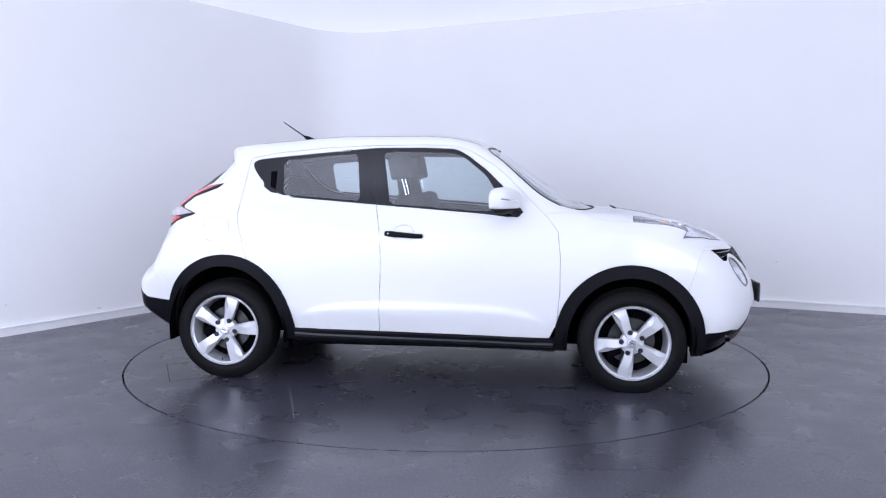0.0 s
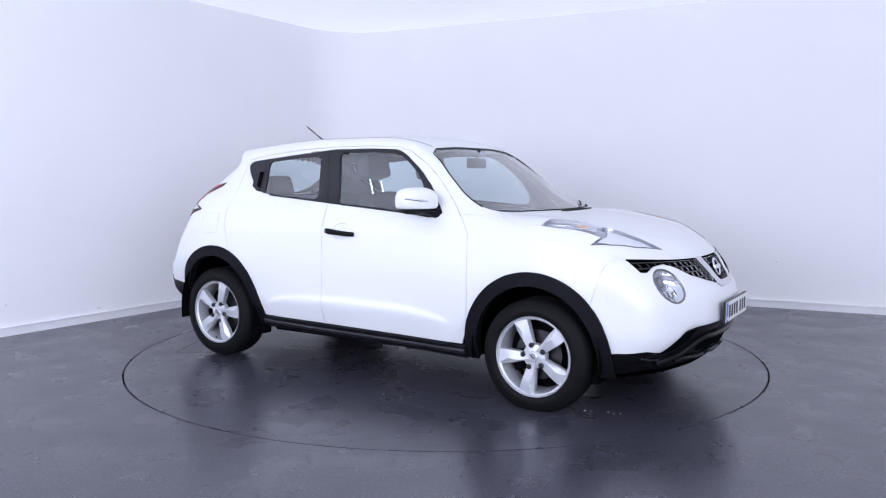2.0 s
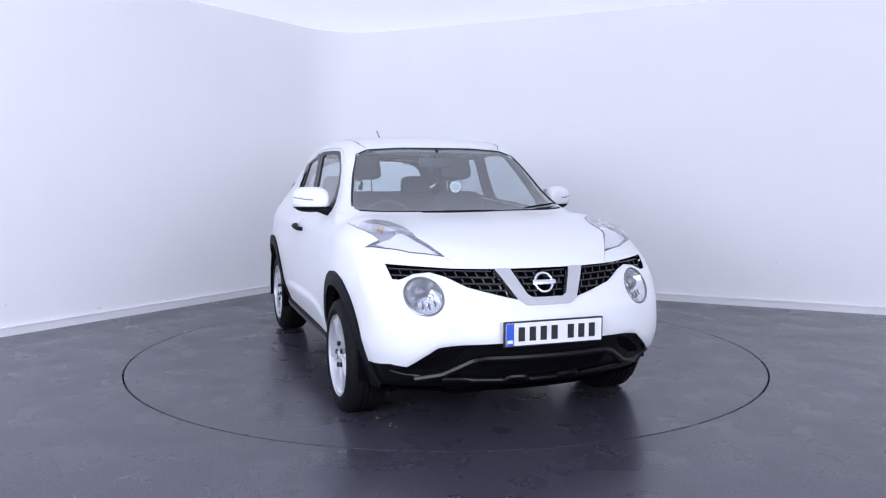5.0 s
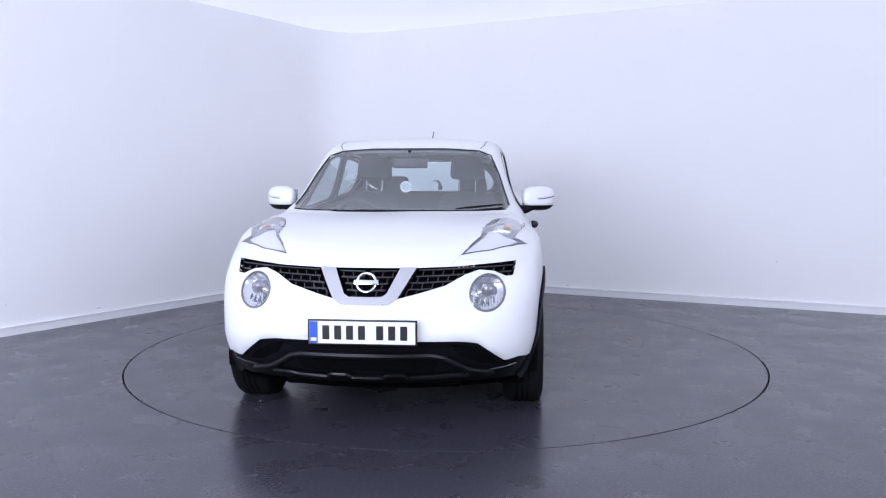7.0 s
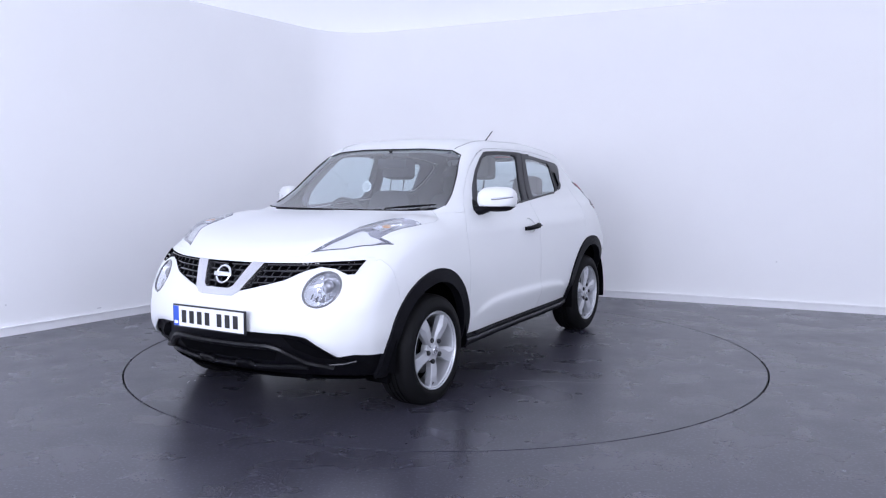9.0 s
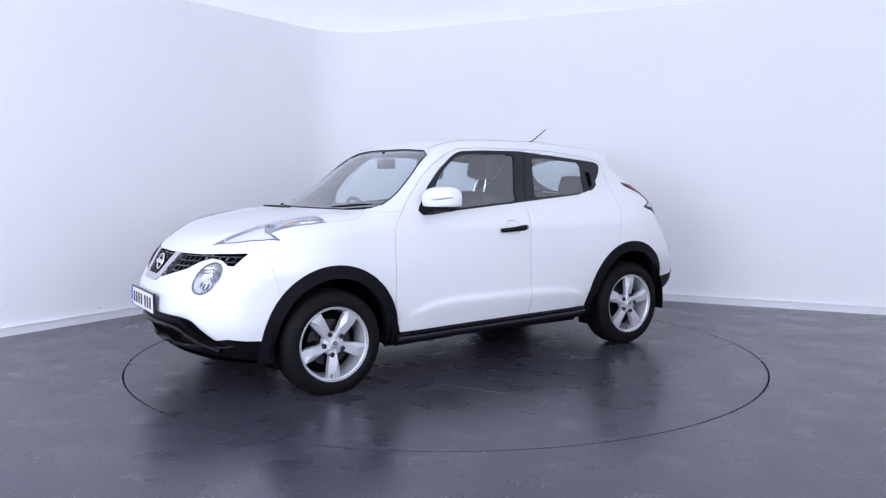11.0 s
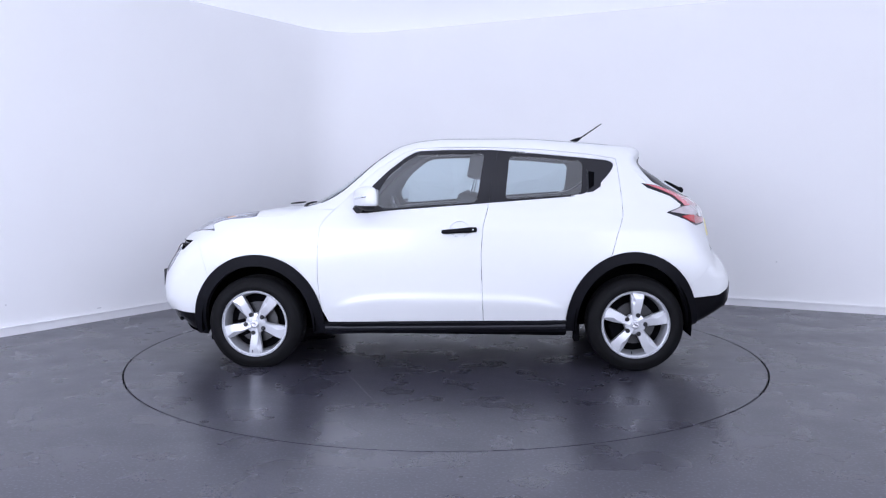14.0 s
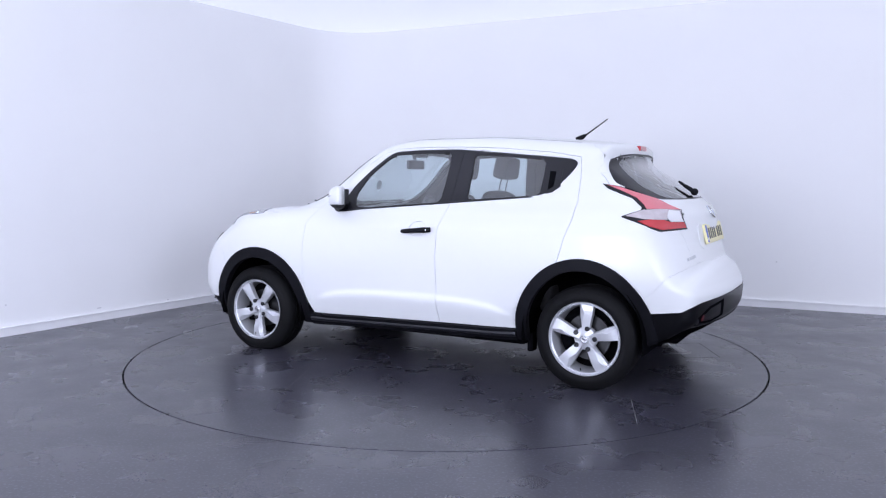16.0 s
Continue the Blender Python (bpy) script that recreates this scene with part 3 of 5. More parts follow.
def panel(name, kinds, material, parent, side=0, out=0.0, lip=0.012, gap=0.0024, label="", back=False):
    """A body panel: the triangles of these kinds, on one side (1 left, -1 right) or both (0), moved out along the normal,
    drawn in a little from its edge, with a folded lip all round."""
    t = TRIS[np.isin(kind, kinds)]
    if not len(t):
        return None
    t = t[main_pieces(t)]
    used, inv = np.unique(t, return_inverse=True)
    t = inv.reshape(-1, 3)
    v, n = P[used].copy(), PN[used].copy()
    e = np.concatenate([t[:, [0, 1]], t[:, [1, 2]], t[:, [2, 0]]])
    key = np.sort(e, 1)
    uniq, idx, cnt = np.unique(key, axis=0, return_index=True, return_counts=True)
    rim = e[idx[cnt == 1]]
    mid_rim = (np.abs(v[rim[:, 0], 1]) < 1e-5) & (np.abs(v[rim[:, 1], 1]) < 1e-5)
    if side == 0:
        rim = rim[~mid_rim]
    drift = np.zeros_like(v)
    for k in range(3):
        np.add.at(drift, t[:, k], v[t].mean(1) - v[t[:, k]])
    drift -= n * (drift * n).sum(1, keepdims=True)
    drift /= np.linalg.norm(drift, axis=1, keepdims=True) + 1e-9
    edge = np.unique(rim)
    keep_y = np.abs(v[:, 1]) < 1e-5
    drift[keep_y, 1] = 0
    v[edge] += drift[edge] * gap
    v += n * out
    v[keep_y, 1] = 0
    verts, faces = v, t
    if lip and len(rim):
        low = v[edge] - n[edge] * lip
        low[keep_y[edge], 1] = 0
        where = {a: len(v) + k for k, a in enumerate(edge)}
        verts = np.concatenate([v, low])
        f4 = [(b, a, where[a], where[b]) for a, b in rim]
    else:
        f4 = []
    faces = [tuple(f) for f in faces] + f4
    allv, allf = verts, faces
    if side == -1:
        allv = verts * [1, -1, 1]
        allf = [f[::-1] for f in faces]
    elif side == 0:
        m = len(verts)
        zero = np.abs(verts[:, 1]) < 1e-5
        remap = np.where(zero, np.arange(m), np.arange(m) + m)
        allv = np.concatenate([verts, verts * [1, -1, 1]])
        allf = faces + [tuple(int(remap[a]) for a in f[::-1]) for f in faces]
    ob = mesh_object(name, allv, allf, material, parent, label)
    ob.data.set_sharp_from_angle(angle=radians(45))
    return ob


# ---- the car ----
car = tagged(new("car"), "white compact crossover car with black plastic cladding standing on the turntable", "car")
bonnet = panel("bonnet", ["hood"], M_PAINT, car)
roof = panel("roof", ["roof"], M_PAINT, car)
front_bumper = panel("front_bumper", ["bump_f"], M_PAINT, car, gap=0.0004)
rear_bumper = panel("rear_bumper", ["bump_r"], M_PAINT, car, gap=0.0006)
tailgate = panel("tailgate", ["gate", "spoiler"], M_PAINT, car, gap=0.0014, label="white tailgate with a roof spoiler")
panel("lower_grille", ["lowgrille"], M_CHIN, front_bumper, out=-0.012, gap=-0.001)
panel("lower_trim", ["rearlow"], M_CHIN, rear_bumper, out=0.004, gap=0)
windscreen = panel("windscreen", ["screen"], M_GLASS, car, out=-0.004, lip=0.0, gap=0.0, label="tinted curved windscreen")
rear_window = panel("rear_window", ["rearglass"], M_GLASS, tailgate, out=-0.003, lip=0.0, gap=0.0, label="dark tinted rear window")
panel("window_border", ["rearwin"], M_SATIN, rear_window, out=-0.002, lip=0.0, gap=0.0, label="black printed border")
panel("underside", ["underside"], M_UNDER, car, lip=0)
DOORS = {}
for s in (1, -1):
    panel("side_frame", ["side_frame"] + (["fuel"] if s > 0 else []), M_PAINT, car, s, gap=0.0014)
    if s < 0:
        panel("fuel_flap", ["fuel"], M_PAINT, car, s, gap=0.0014)
    panel("front_wing", ["wing"], M_PAINT, car, s, gap=0.0012)
    fd = panel("front_door", ["door_f"], M_PAINT, car, s)
    rd = panel("rear_door", ["door_r"], M_PAINT, car, s)
    DOORS[s] = (fd, rd)
    panel("handle_cup", ["cup"], M_PAINT, fd, s, out=-0.006, lip=-0.006, gap=-0.002)
    panel("window_frame", ["trim_f"], M_SATIN, fd, s, out=0.001, gap=0.001)
    panel("window_frame", ["trim_r"], M_SATIN, rd, s, out=0.001, gap=0.001)
    panel("window_pane", ["pane_f"], M_GLASS, fd, s, out=-0.006, lip=0, gap=-0.002, label="tinted side window glass")
    panel("window_pane", ["pane_r"], M_GLASS, rd, s, out=-0.006, lip=0, gap=-0.002, label="tinted side window glass")
    panel("wheel_arch_trim", ["arch_trim_f"], M_BLACK, car, s, out=0.013, lip=0.05, gap=-0.001, label="black plastic wheel arch trim")
    panel("wheel_arch_trim", ["arch_trim_r"], M_BLACK, car, s, out=0.013, lip=0.05, gap=-0.001, label="black plastic wheel arch trim")
    panel("side_skirt", ["sill"], M_BLACK, car, s, out=0.022, lip=0.05, gap=-0.001, label="black plastic side skirt")


# ---- parts laid on the shell ----
def on_shell(view, uv, out=0.0):
    """Points of the shell (left half; y may be mirrored after) at these places of a view, moved out along the normal."""
    a, b, d, sign = VIEWS[view]
    uv = np.asarray(uv, float)
    q = np.zeros((len(uv), 3))
    q[:, a], q[:, b] = uv[:, 0], uv[:, 1]
    flip = np.where(q[:, 1] < 0, -1.0, 1.0)
    q[:, 1] = np.abs(q[:, 1])
    q[:, d] = {"side": 0.3, "top": 0.6, "front": 0.2, "back": -0.6}[view]
    if view == "front":
        q[:, 0] = np.where(q[:, 2] > 1.07, 0.0, 1.2)
    axis = np.zeros(3)
    axis[d] = sign
    p = solve_along(q, np.tile(axis, (len(q), 1)), 0.0, 1.4, 30)
    n = gradient(p)
    p = p + n * out
    p[:, 1] *= flip
    n[:, 1] *= flip
    return p, n


def patch(name, view, outline, out, thick, material, parent, mirror=1, label="", rings=5, dish=0.0):
    """A thin piece with this outline that lies on the shell, raised by out; dish sinks its middle."""
    line = np.array(outline, float)
    dense = []
    for p0, p1 in zip(line, np.roll(line, -1, 0)):
        n = max(1, int(np.linalg.norm(p1 - p0) / 0.012))
        dense += [p0 + (p1 - p0) * k / n for k in range(n)]
    dense = np.array(dense)
    c = dense.mean(0)
    m = len(dense)
    uv = np.concatenate([c + (dense - c) * (1 - k / rings) for k in range(rings)] + [c[None]])
    p, nn = on_shell(view, uv, out)
    if dish:
        depth = np.concatenate([np.full(m, (k / rings)) for k in range(rings)] + [[1.0]])
        p -= nn * (dish * (1 - (1 - depth) ** 2))[:, None]
    low = p[:m] - nn[:m] * thick
    verts = np.concatenate([p, low])
    faces = []
    for k in range(rings - 1):
        for i in range(m):
            j = (i + 1) % m
            faces.append((k * m + i, k * m + j, (k + 1) * m + j, (k + 1) * m + i))
    top = rings * m
    faces += [((rings - 1) * m + i, (rings - 1) * m + (i + 1) % m, top) for i in range(m)]
    faces += [(i, top + 1 + i, top + 1 + (i + 1) % m, (i + 1) % m) for i in range(m)]
    verts = verts * [1, mirror, 1]
    ob = mesh_object(name, verts, faces, material, parent, label)
    bm = bmesh.new()
    bm.from_mesh(ob.data)
    bmesh.ops.recalc_face_normals(bm, faces=bm.faces)
    bm.to_mesh(ob.data)
    bm.free()
    ob.data.set_sharp_from_angle(angle=radians(40))
    return ob


def shell_tube(name, view, line, r, material, parent, out=0.0, mirror=1, label="", step=0.03):
    pts = []
    for p0, p1 in zip(line, line[1:]):
        p0, p1 = np.array(p0, float), np.array(p1, float)
        n = max(1, int(np.linalg.norm(p1 - p0) / step))
        pts += [p0 + (p1 - p0) * k / n for k in range(n)]
    pts.append(np.array(line[-1], float))
    p, _ = on_shell(view, pts, out)
    bm = bmesh.new()
    tube(bm, p * [1, mirror, 1], r, 8)
    return part(name, bm, material, parent, label, True)


M_SILVER = mat("silver_lamp_reflector", (0.78, 0.79, 0.82), 0.12, metal=0.85, vary=0.06, scale=30)
M_CLEARW = mat("milky_clear_plastic", (0.72, 0.72, 0.74), 0.15, coat=1.0, vary=0.06, scale=30)
M_MIRROR = mat("mirror_glass", (0.85, 0.86, 0.88), 0.02, metal=1.0)
M_TAILCLEAR = mat("smoked_clear_lamp_plastic", (0.58, 0.52, 0.54), 0.14, metal=0.35, coat=1.0, vary=0.25, scale=22)
M_PINK = mat("pale_red_lamp_plastic", (0.66, 0.16, 0.19), 0.14, coat=1.0, vary=0.1, scale=40)
M_SATCHROME = mat("satin_chrome", (0.70, 0.70, 0.73), 0.2, metal=0.9, vary=0.03, scale=15)
M_PAPER = mat("white_paper", (0.85, 0.85, 0.85), 0.8, vary=0.03, scale=30)
M_GREYINK = mat("grey_ink", (0.35, 0.35, 0.36), 0.7, vary=0.05, scale=30)
# red darkened for the reflectors: the shade of their recess is in the colour
M_SHADERED = mat("shaded_red_reflector", (0.10, 0.008, 0.012), 0.3, vary=0.1, scale=40)
M_SMOKE = mat("grey_lamp_housing", (0.16, 0.16, 0.175), 0.2, metal=0.3, coat=1.0, vary=0.3, scale=14)
M_HEADBASE = mat("pale_lamp_housing", (0.36, 0.36, 0.40), 0.2, metal=0.3, coat=1.0, vary=0.3, scale=14)
M_BARINK = mat("worn_black_ink", (0.10, 0.095, 0.08), 0.5, vary=0.2, scale=60)
M_DKSILVER = mat("smoked_lamp_plastic", (0.10, 0.10, 0.12), 0.2, coat=1.0, vary=0.1, scale=30)

# grille: dark recess, bars, chrome frame and round badge
panel("grille_recess", ["grille", "vee"], M_UNDER, front_bumper, out=-0.05, lip=-0.055, gap=0)
panel("grille_frame", ["vee"], M_SATCHROME, front_bumper, out=0.010, lip=0.04, gap=-0.001, label="satin chrome v-shaped grille frame")
LOWY = [0.0, 0.08, 0.116, 0.159, 0.247, 0.387, 0.48, 0.55, 0.63, 0.695, 0.735]
LOWZ = [0.69, 0.69, 0.70, 0.683, 0.704, 0.742, 0.788, 0.807, 0.797, 0.765, 0.775]


def grille_bars(s):
    """The bars of one half: rows that follow the upper edge, and short staggered links between them."""
    pitch = 0.030
    links = bmesh.new()
    for k in range(5):
        row = []
        for y in np.arange(0.012, 0.735, 0.012):
            inner = 0.085 + (0.822 - k * pitch - 0.69) / 0.132 * 0.075
            outer = inner + 0.085
            z = 0.815 + 0.018 * (y / 0.74) - k * pitch
            ok = z > np.interp(y, LOWY, LOWZ) + 0.006 and not (inner - 0.01 < y < outer + 0.004)
            if ok:
                row.append((y, z))
            if (not ok or y > 0.72) and len(row) > 1:
                shell_tube("grille_bar", "front", row, 0.0065, M_GLOSS, front_bumper, -0.014, s, step=0.02)
            if not ok:
                row = []
        for y in np.arange(0.03 + 0.025 * (k % 2), 0.735, 0.05):
            inner = 0.085 + (0.822 - k * pitch - 0.69) / 0.132 * 0.075
            z = 0.815 + 0.018 * (y / 0.74) - k * pitch
            if inner - 0.01 < y < inner + 0.09 or z - pitch < np.interp(y, LOWY, LOWZ) - 0.012 or z < np.interp(y, LOWY, LOWZ):
                continue
            low = max(z - pitch, np.interp(y, LOWY, LOWZ))
            p, _ = on_shell("front", [(y, z), (y - 0.006, (z + low) / 2), (y - 0.008, low)], -0.018)
            tube(links, p * [1, s, 1], 0.0045, 6)
    tagged(part("grille_lattice", links, M_GLOSS, front_bumper, "", True), kind="stuff")


for s in (1, -1):
    grille_bars(s)
NOSE, _ = on_shell("front", [(0.0, 0.757)])
badge_at = Matrix.Translation((NOSE[0][0] + 0.004, 0, 0.757)) @ pose(0, 0, 0, 0, -20, 0) @ pose(0, 0, 0, 0, 0, -90)
bm = bmesh.new()
ringp = [(0.047 + 0.0075 * math.cos(t), 0.007 * math.sin(t)) for t in np.linspace(0, 2 * math.pi, 14, endpoint=False)]
lathe(bm, ringp, 48, True, badge_at)
badge = part("badge", bm, M_CHROME, front_bumper, "round chrome badge ring", True)
bm = bmesh.new()
box(bm, -0.062, 0.062, -0.009, 0.011, -0.013, 0.013, 0.004, badge_at)
part("badge_bar", bm, M_CHROME, badge, "", True)

# round lamps low in the bumper
for s in (1, -1):
    cy, cz, rr = 0.592, 0.703, 0.083
    verts, faces, n, rings = [], [], 48, 8
    uv = [(cy + rr * (1 - k / rings) * math.cos(2 * math.pi * i / n), cz + rr * (1 - k / rings) * math.sin(2 * math.pi * i / n)) for k in range(rings + 1) for i in range(n)]
    p, _ = on_shell("front", uv, -0.003)
    rho = np.repeat([1 - k / rings for k in range(rings + 1)], n)
    p += np.array([-0.93, -0.30, 0.0])[None] * (0.062 * (1 - rho ** 2))[:, None]
    for k in range(rings):
        for i in range(n):
            faces.append((k * n + i, k * n + (i + 1) % n, (k + 1) * n + (i + 1) % n, (k + 1) * n + i))
    bowl = mesh_object("round_lamp", p * [1, s, 1], faces, M_SILVER, front_bumper, "round clear headlamp with a silver bowl")
    line = [(cy + (rr + 0.002) * math.cos(t), cz + (rr + 0.002) * math.sin(t)) for t in np.linspace(0, 2 * math.pi, 41)]
    shell_tube("bezel", "front", line, 0.006, M_SMOKE, bowl, -0.002, s, step=0.05)
    panel("lens", ["lamp"], M_LENS, bowl, s, out=-0.002, lip=0, gap=-0.002)
    c0, _ = on_shell("front", [(cy + 0.012, cz + 0.022), (cy - 0.01, cz - 0.035), (cy - 0.03, cz + 0.01)], -0.03)
    for q, r, m_ in ((c0[0], 0.036, M_SMOKE), (c0[1], 0.018, M_SATCHROME), (c0[2], 0.014, M_SATCHROME)):
        bm = bmesh.new()
        bmesh.ops.create_uvsphere(bm, u_segments=20, v_segments=12, radius=r, matrix=Matrix.Translation((q[0] - 0.012, q[1] * s, q[2])) @ Matrix.Diagonal((0.6, 1, 1, 1)))
        part("bulb_lens", bm, m_, bowl, "", True)
    for k in range(7):
        bm = bmesh.new()
        q, _ = on_shell("front", [(cy - 0.045 + 0.015 * k, cz - 0.050 + 0.004 * (k % 2)), (cy - 0.04 + 0.013 * k, cz - 0.012 - 0.006 * (k % 3))], -0.026)
        tube(bm, q * [1, s, 1], 0.004, 6)
        part("reflector_rib", bm, M_SATCHROME if k % 2 else M_DKSILVER, bowl, "", True)

# wing-top headlights
for s in (1, -1):
    lamp = panel("headlight", ["head"], M_HEADBASE, car, s, out=-0.022, lip=-0.024, gap=0, label="long clear headlight over the front wing")
    patch("reflector", "top", [(1.80, 0.475), (1.66, 0.562), (1.57, 0.590), (1.61, 0.675), (1.58, 0.745), (1.64, 0.70), (1.735, 0.597)], -0.013, 0.006, M_CLEARW, lamp, s)
    patch("indicator", "top", [(1.52, 0.61), (1.46, 0.625), (1.43, 0.65), (1.43, 0.70), (1.48, 0.715), (1.55, 0.70)], -0.012, 0.008, M_SILVER, lamp, s, dish=0.012)
    patch("reflector_strip", "top", [(1.46, 0.575), (1.36, 0.612), (1.295, 0.675), (1.31, 0.682), (1.37, 0.632), (1.47, 0.592)], -0.010, 0.006, M_SILVER, lamp, s)
    patch("amber_bulb", "top", [(1.48, 0.66), (1.44, 0.665), (1.435, 0.69), (1.465, 0.70), (1.495, 0.685)], -0.006, 0.006, M_AMBER, lamp, s)
    panel("lens", ["head"], M_LENS, lamp, s, out=0.004, lip=0.006, gap=0.001)
    shell_tube("lamp_seal", "top", [(1.83, 0.455), (1.74, 0.603), (1.64, 0.712), (1.553, 0.785)], 0.003, M_DKSILVER, lamp, 0.002, s)

# boomerang tail lamps
for s in (1, -1):
    lamp = panel("tail_lamp", ["tail"], M_SATIN, car, s, out=0.002, lip=0.02, gap=0.0005, label="boomerang-shaped red and clear tail lamp")
    patch("red_arm", "side", [(-1.330, 1.228), (-1.393, 1.217), (-1.50, 1.180), (-1.598, 1.144), (-1.660, 1.108), (-1.714, 1.080), (-1.64, 1.086), (-1.574, 1.088), (-1.570, 1.101), (-1.51, 1.152), (-1.43, 1.189)], 0.006, 0.005, M_PINK, lamp, s)
    patch("clear_band", "side", [(-1.475, 1.049), (-1.56, 1.082), (-1.64, 1.085), (-1.718, 1.075), (-1.733, 1.024), (-1.66, 1.026), (-1.58, 1.030)], 0.007, 0.006, M_TAILCLEAR, lamp, s)
    patch("clear_bulb", "side", [(-1.670, 1.076), (-1.714, 1.068), (-1.738, 1.008), (-1.69, 1.012), (-1.672, 1.035)], 0.010, 0.006, M_CLEARW, lamp, s)
    patch("red_foot", "side", [(-1.545, 1.020), (-1.60, 1.029), (-1.66, 1.024), (-1.69, 1.010), (-1.741, 1.006), (-1.752, 0.974), (-1.66, 0.967), (-1.60, 0.992)], 0.007, 0.006, M_RED, lamp, s)

# bumper underparts: chin bars in front, diffuser, reflectors and exhaust at the back
shell_tube("chin_bar", "front", [(-0.62, 0.285), (-0.50, 0.315), (-0.38, 0.388), (-0.32, 0.402), (0.32, 0.402), (0.38, 0.388), (0.50, 0.315), (0.62, 0.285)], 0.018, M_CHIN, front_bumper, -0.004)
shell_tube("chin_lip", "front", [(-0.50, 0.29), (-0.40, 0.292), (-0.36, 0.285), (-0.2, 0.280), (-0.18, 0.298), (-0.10, 0.298), (-0.08, 0.280), (0.08, 0.280), (0.10, 0.298), (0.18, 0.298), (0.2, 0.280), (0.36, 0.285), (0.40, 0.292), (0.50, 0.29)], 0.013, M_CHIN, front_bumper, 0.0, step=0.01)
# intakes are near-black patches on the chin, coloured like the shade in an opening
patch("intake_shade", "front", [(-0.30, 0.382), (0.30, 0.382), (0.36, 0.365), (0.33, 0.315), (-0.33, 0.315), (-0.36, 0.365)], -0.008, 0.002, M_UNDER, front_bumper)
for s in (1, -1):
    patch("corner_intake_shade", "front", [(0.42, 0.455), (0.50, 0.440), (0.60, 0.378), (0.645, 0.335), (0.56, 0.345), (0.46, 0.395)], -0.008, 0.002, M_UNDER, front_bumper, s)
    shell_tube("lip_edge", "front", [(0.5, 0.31), (0.60, 0.300), (0.68, 0.308), (0.74, 0.325)], 0.006, M_SATIN, front_bumper, -0.008, s)
    # shallow near-black patch: the recess's shade is put into its colour
    patch("corner_recess_shade", "back", [(0.66, 0.468), (0.55, 0.525), (0.36, 0.55), (0.34, 0.45), (0.50, 0.425), (0.62, 0.43)], 0.006, 0.003, M_UNDER, rear_bumper, s, dish=0.004)
    patch("reflector", "back", [(0.625, 0.462), (0.612, 0.482), (0.600, 0.480), (0.600, 0.448), (0.615, 0.445)], 0.007, 0.003, M_SHADERED, rear_bumper, s)
shell_tube("lower_lip", "back", [(-0.66, 0.43), (-0.5, 0.42), (0.5, 0.42), (0.66, 0.43)], 0.010, M_BLACK, rear_bumper, 0.0)
bm = bmesh.new()
lathe(bm, [(0.026, 0.0), (0.026, 0.25), (0.022, 0.25), (0.022, 0.0)], 20, True, pose(-1.62, 0.45, 0.262, 0, 0, -90))
part("exhaust_pipe", bm, M_UNDER, car, "", True)

# number plates: band and plain bars instead of characters
for where, material, turn in (("front", M_PLATEW, 0), ("back", M_PLATEY, 180)):
    zc = 0.531 if turn == 0 else 0.925
    q, _ = on_shell(where, [(0.0, zc)])
    tilt = 0 if turn == 0 else 14
    at = Matrix.Translation((q[0][0] + (0.018 if turn == 0 else 0.0), 0, zc)) @ pose(0, 0, 0, 0, tilt if turn == 0 else -tilt, turn)
    bm = bmesh.new()
    box(bm, -0.012, 0.002, -0.266, 0.266, -0.062, 0.062, 0.004, at)
    plate = part("number_plate", bm, M_SATIN if turn == 0 else M_PLATEY, front_bumper if turn == 0 else tailgate, "number plate with plain bars for characters")
    bm = bmesh.new()
    box(bm, 0.0005, 0.005, -0.257, 0.257, -0.054, 0.054, 0.001, at)
    part("plate_face", bm, material, plate)
    bm = bmesh.new()
    box(bm, 0.003, 0.0062, -0.256, -0.216, -0.053, 0.053, 0.0005, at)
    part("blue_band", bm, M_BLUE, plate)
    bm = bmesh.new()
    box(bm, 0.003, 0.0068, -0.250, -0.222, -0.042, -0.026, 0.0005, at)
    part("band_mark", bm, M_PLATEW, plate)
    for k in range(7):
        y0 = -0.197 + 0.058 * k + (0.03 if k > 3 else 0)
        bm = bmesh.new()
        box(bm, 0.003, 0.0066, y0 + 0.004, y0 + 0.038, -0.034, 0.034, 0.0005, at)
        part("character_bar", bm, M_INK if turn == 0 else M_BARINK, plate)
patch("plate_recess", "back", [(-0.30, 0.99), (0.30, 0.99), (0.335, 0.97), (0.34, 0.86), (0.30, 0.835), (-0.30, 0.835), (-0.34, 0.86), (-0.335, 0.97)], 0.003, 0.004, M_PAINT, tailgate, dish=0.0)
q, _ = on_shell("back", [(0.0, 1.055)], 0.003)
bm = bmesh.new()
lathe(bm, [(0.042 + 0.006 * math.cos(t), 0.006 * math.sin(t)) for t in np.linspace(0, 2 * math.pi, 12, endpoint=False)], 40, True, Matrix.Translation(q[0]) @ pose(0, 0, 0, 0, 35, 0) @ pose(0, 0, 0, 0, 0, 90))
part("badge", bm, M_CHROME, tailgate, "", True)
for k, w in enumerate((0.02, 0.016, 0.016, 0.018)):
    y0 = 0.46 + 0.028 * k
    patch("script_bar", "back", [(y0, 0.812 - 0.004 * k), (y0 + w, 0.810 - 0.004 * k), (y0 + w, 0.793 - 0.004 * k), (y0, 0.795 - 0.004 * k)], 0.004, 0.004, M_CHROME, tailgate, rings=2)
bm = bmesh.new()
q, _ = on_shell("back", [(0.0, 1.458)])
box(bm, q[0][0] - 0.010, q[0][0] + 0.04, -0.075, 0.075, 1.447, 1.480, 0.006)
part("brake_light", bm, M_RED, tailgate, "high red brake light in the spoiler")

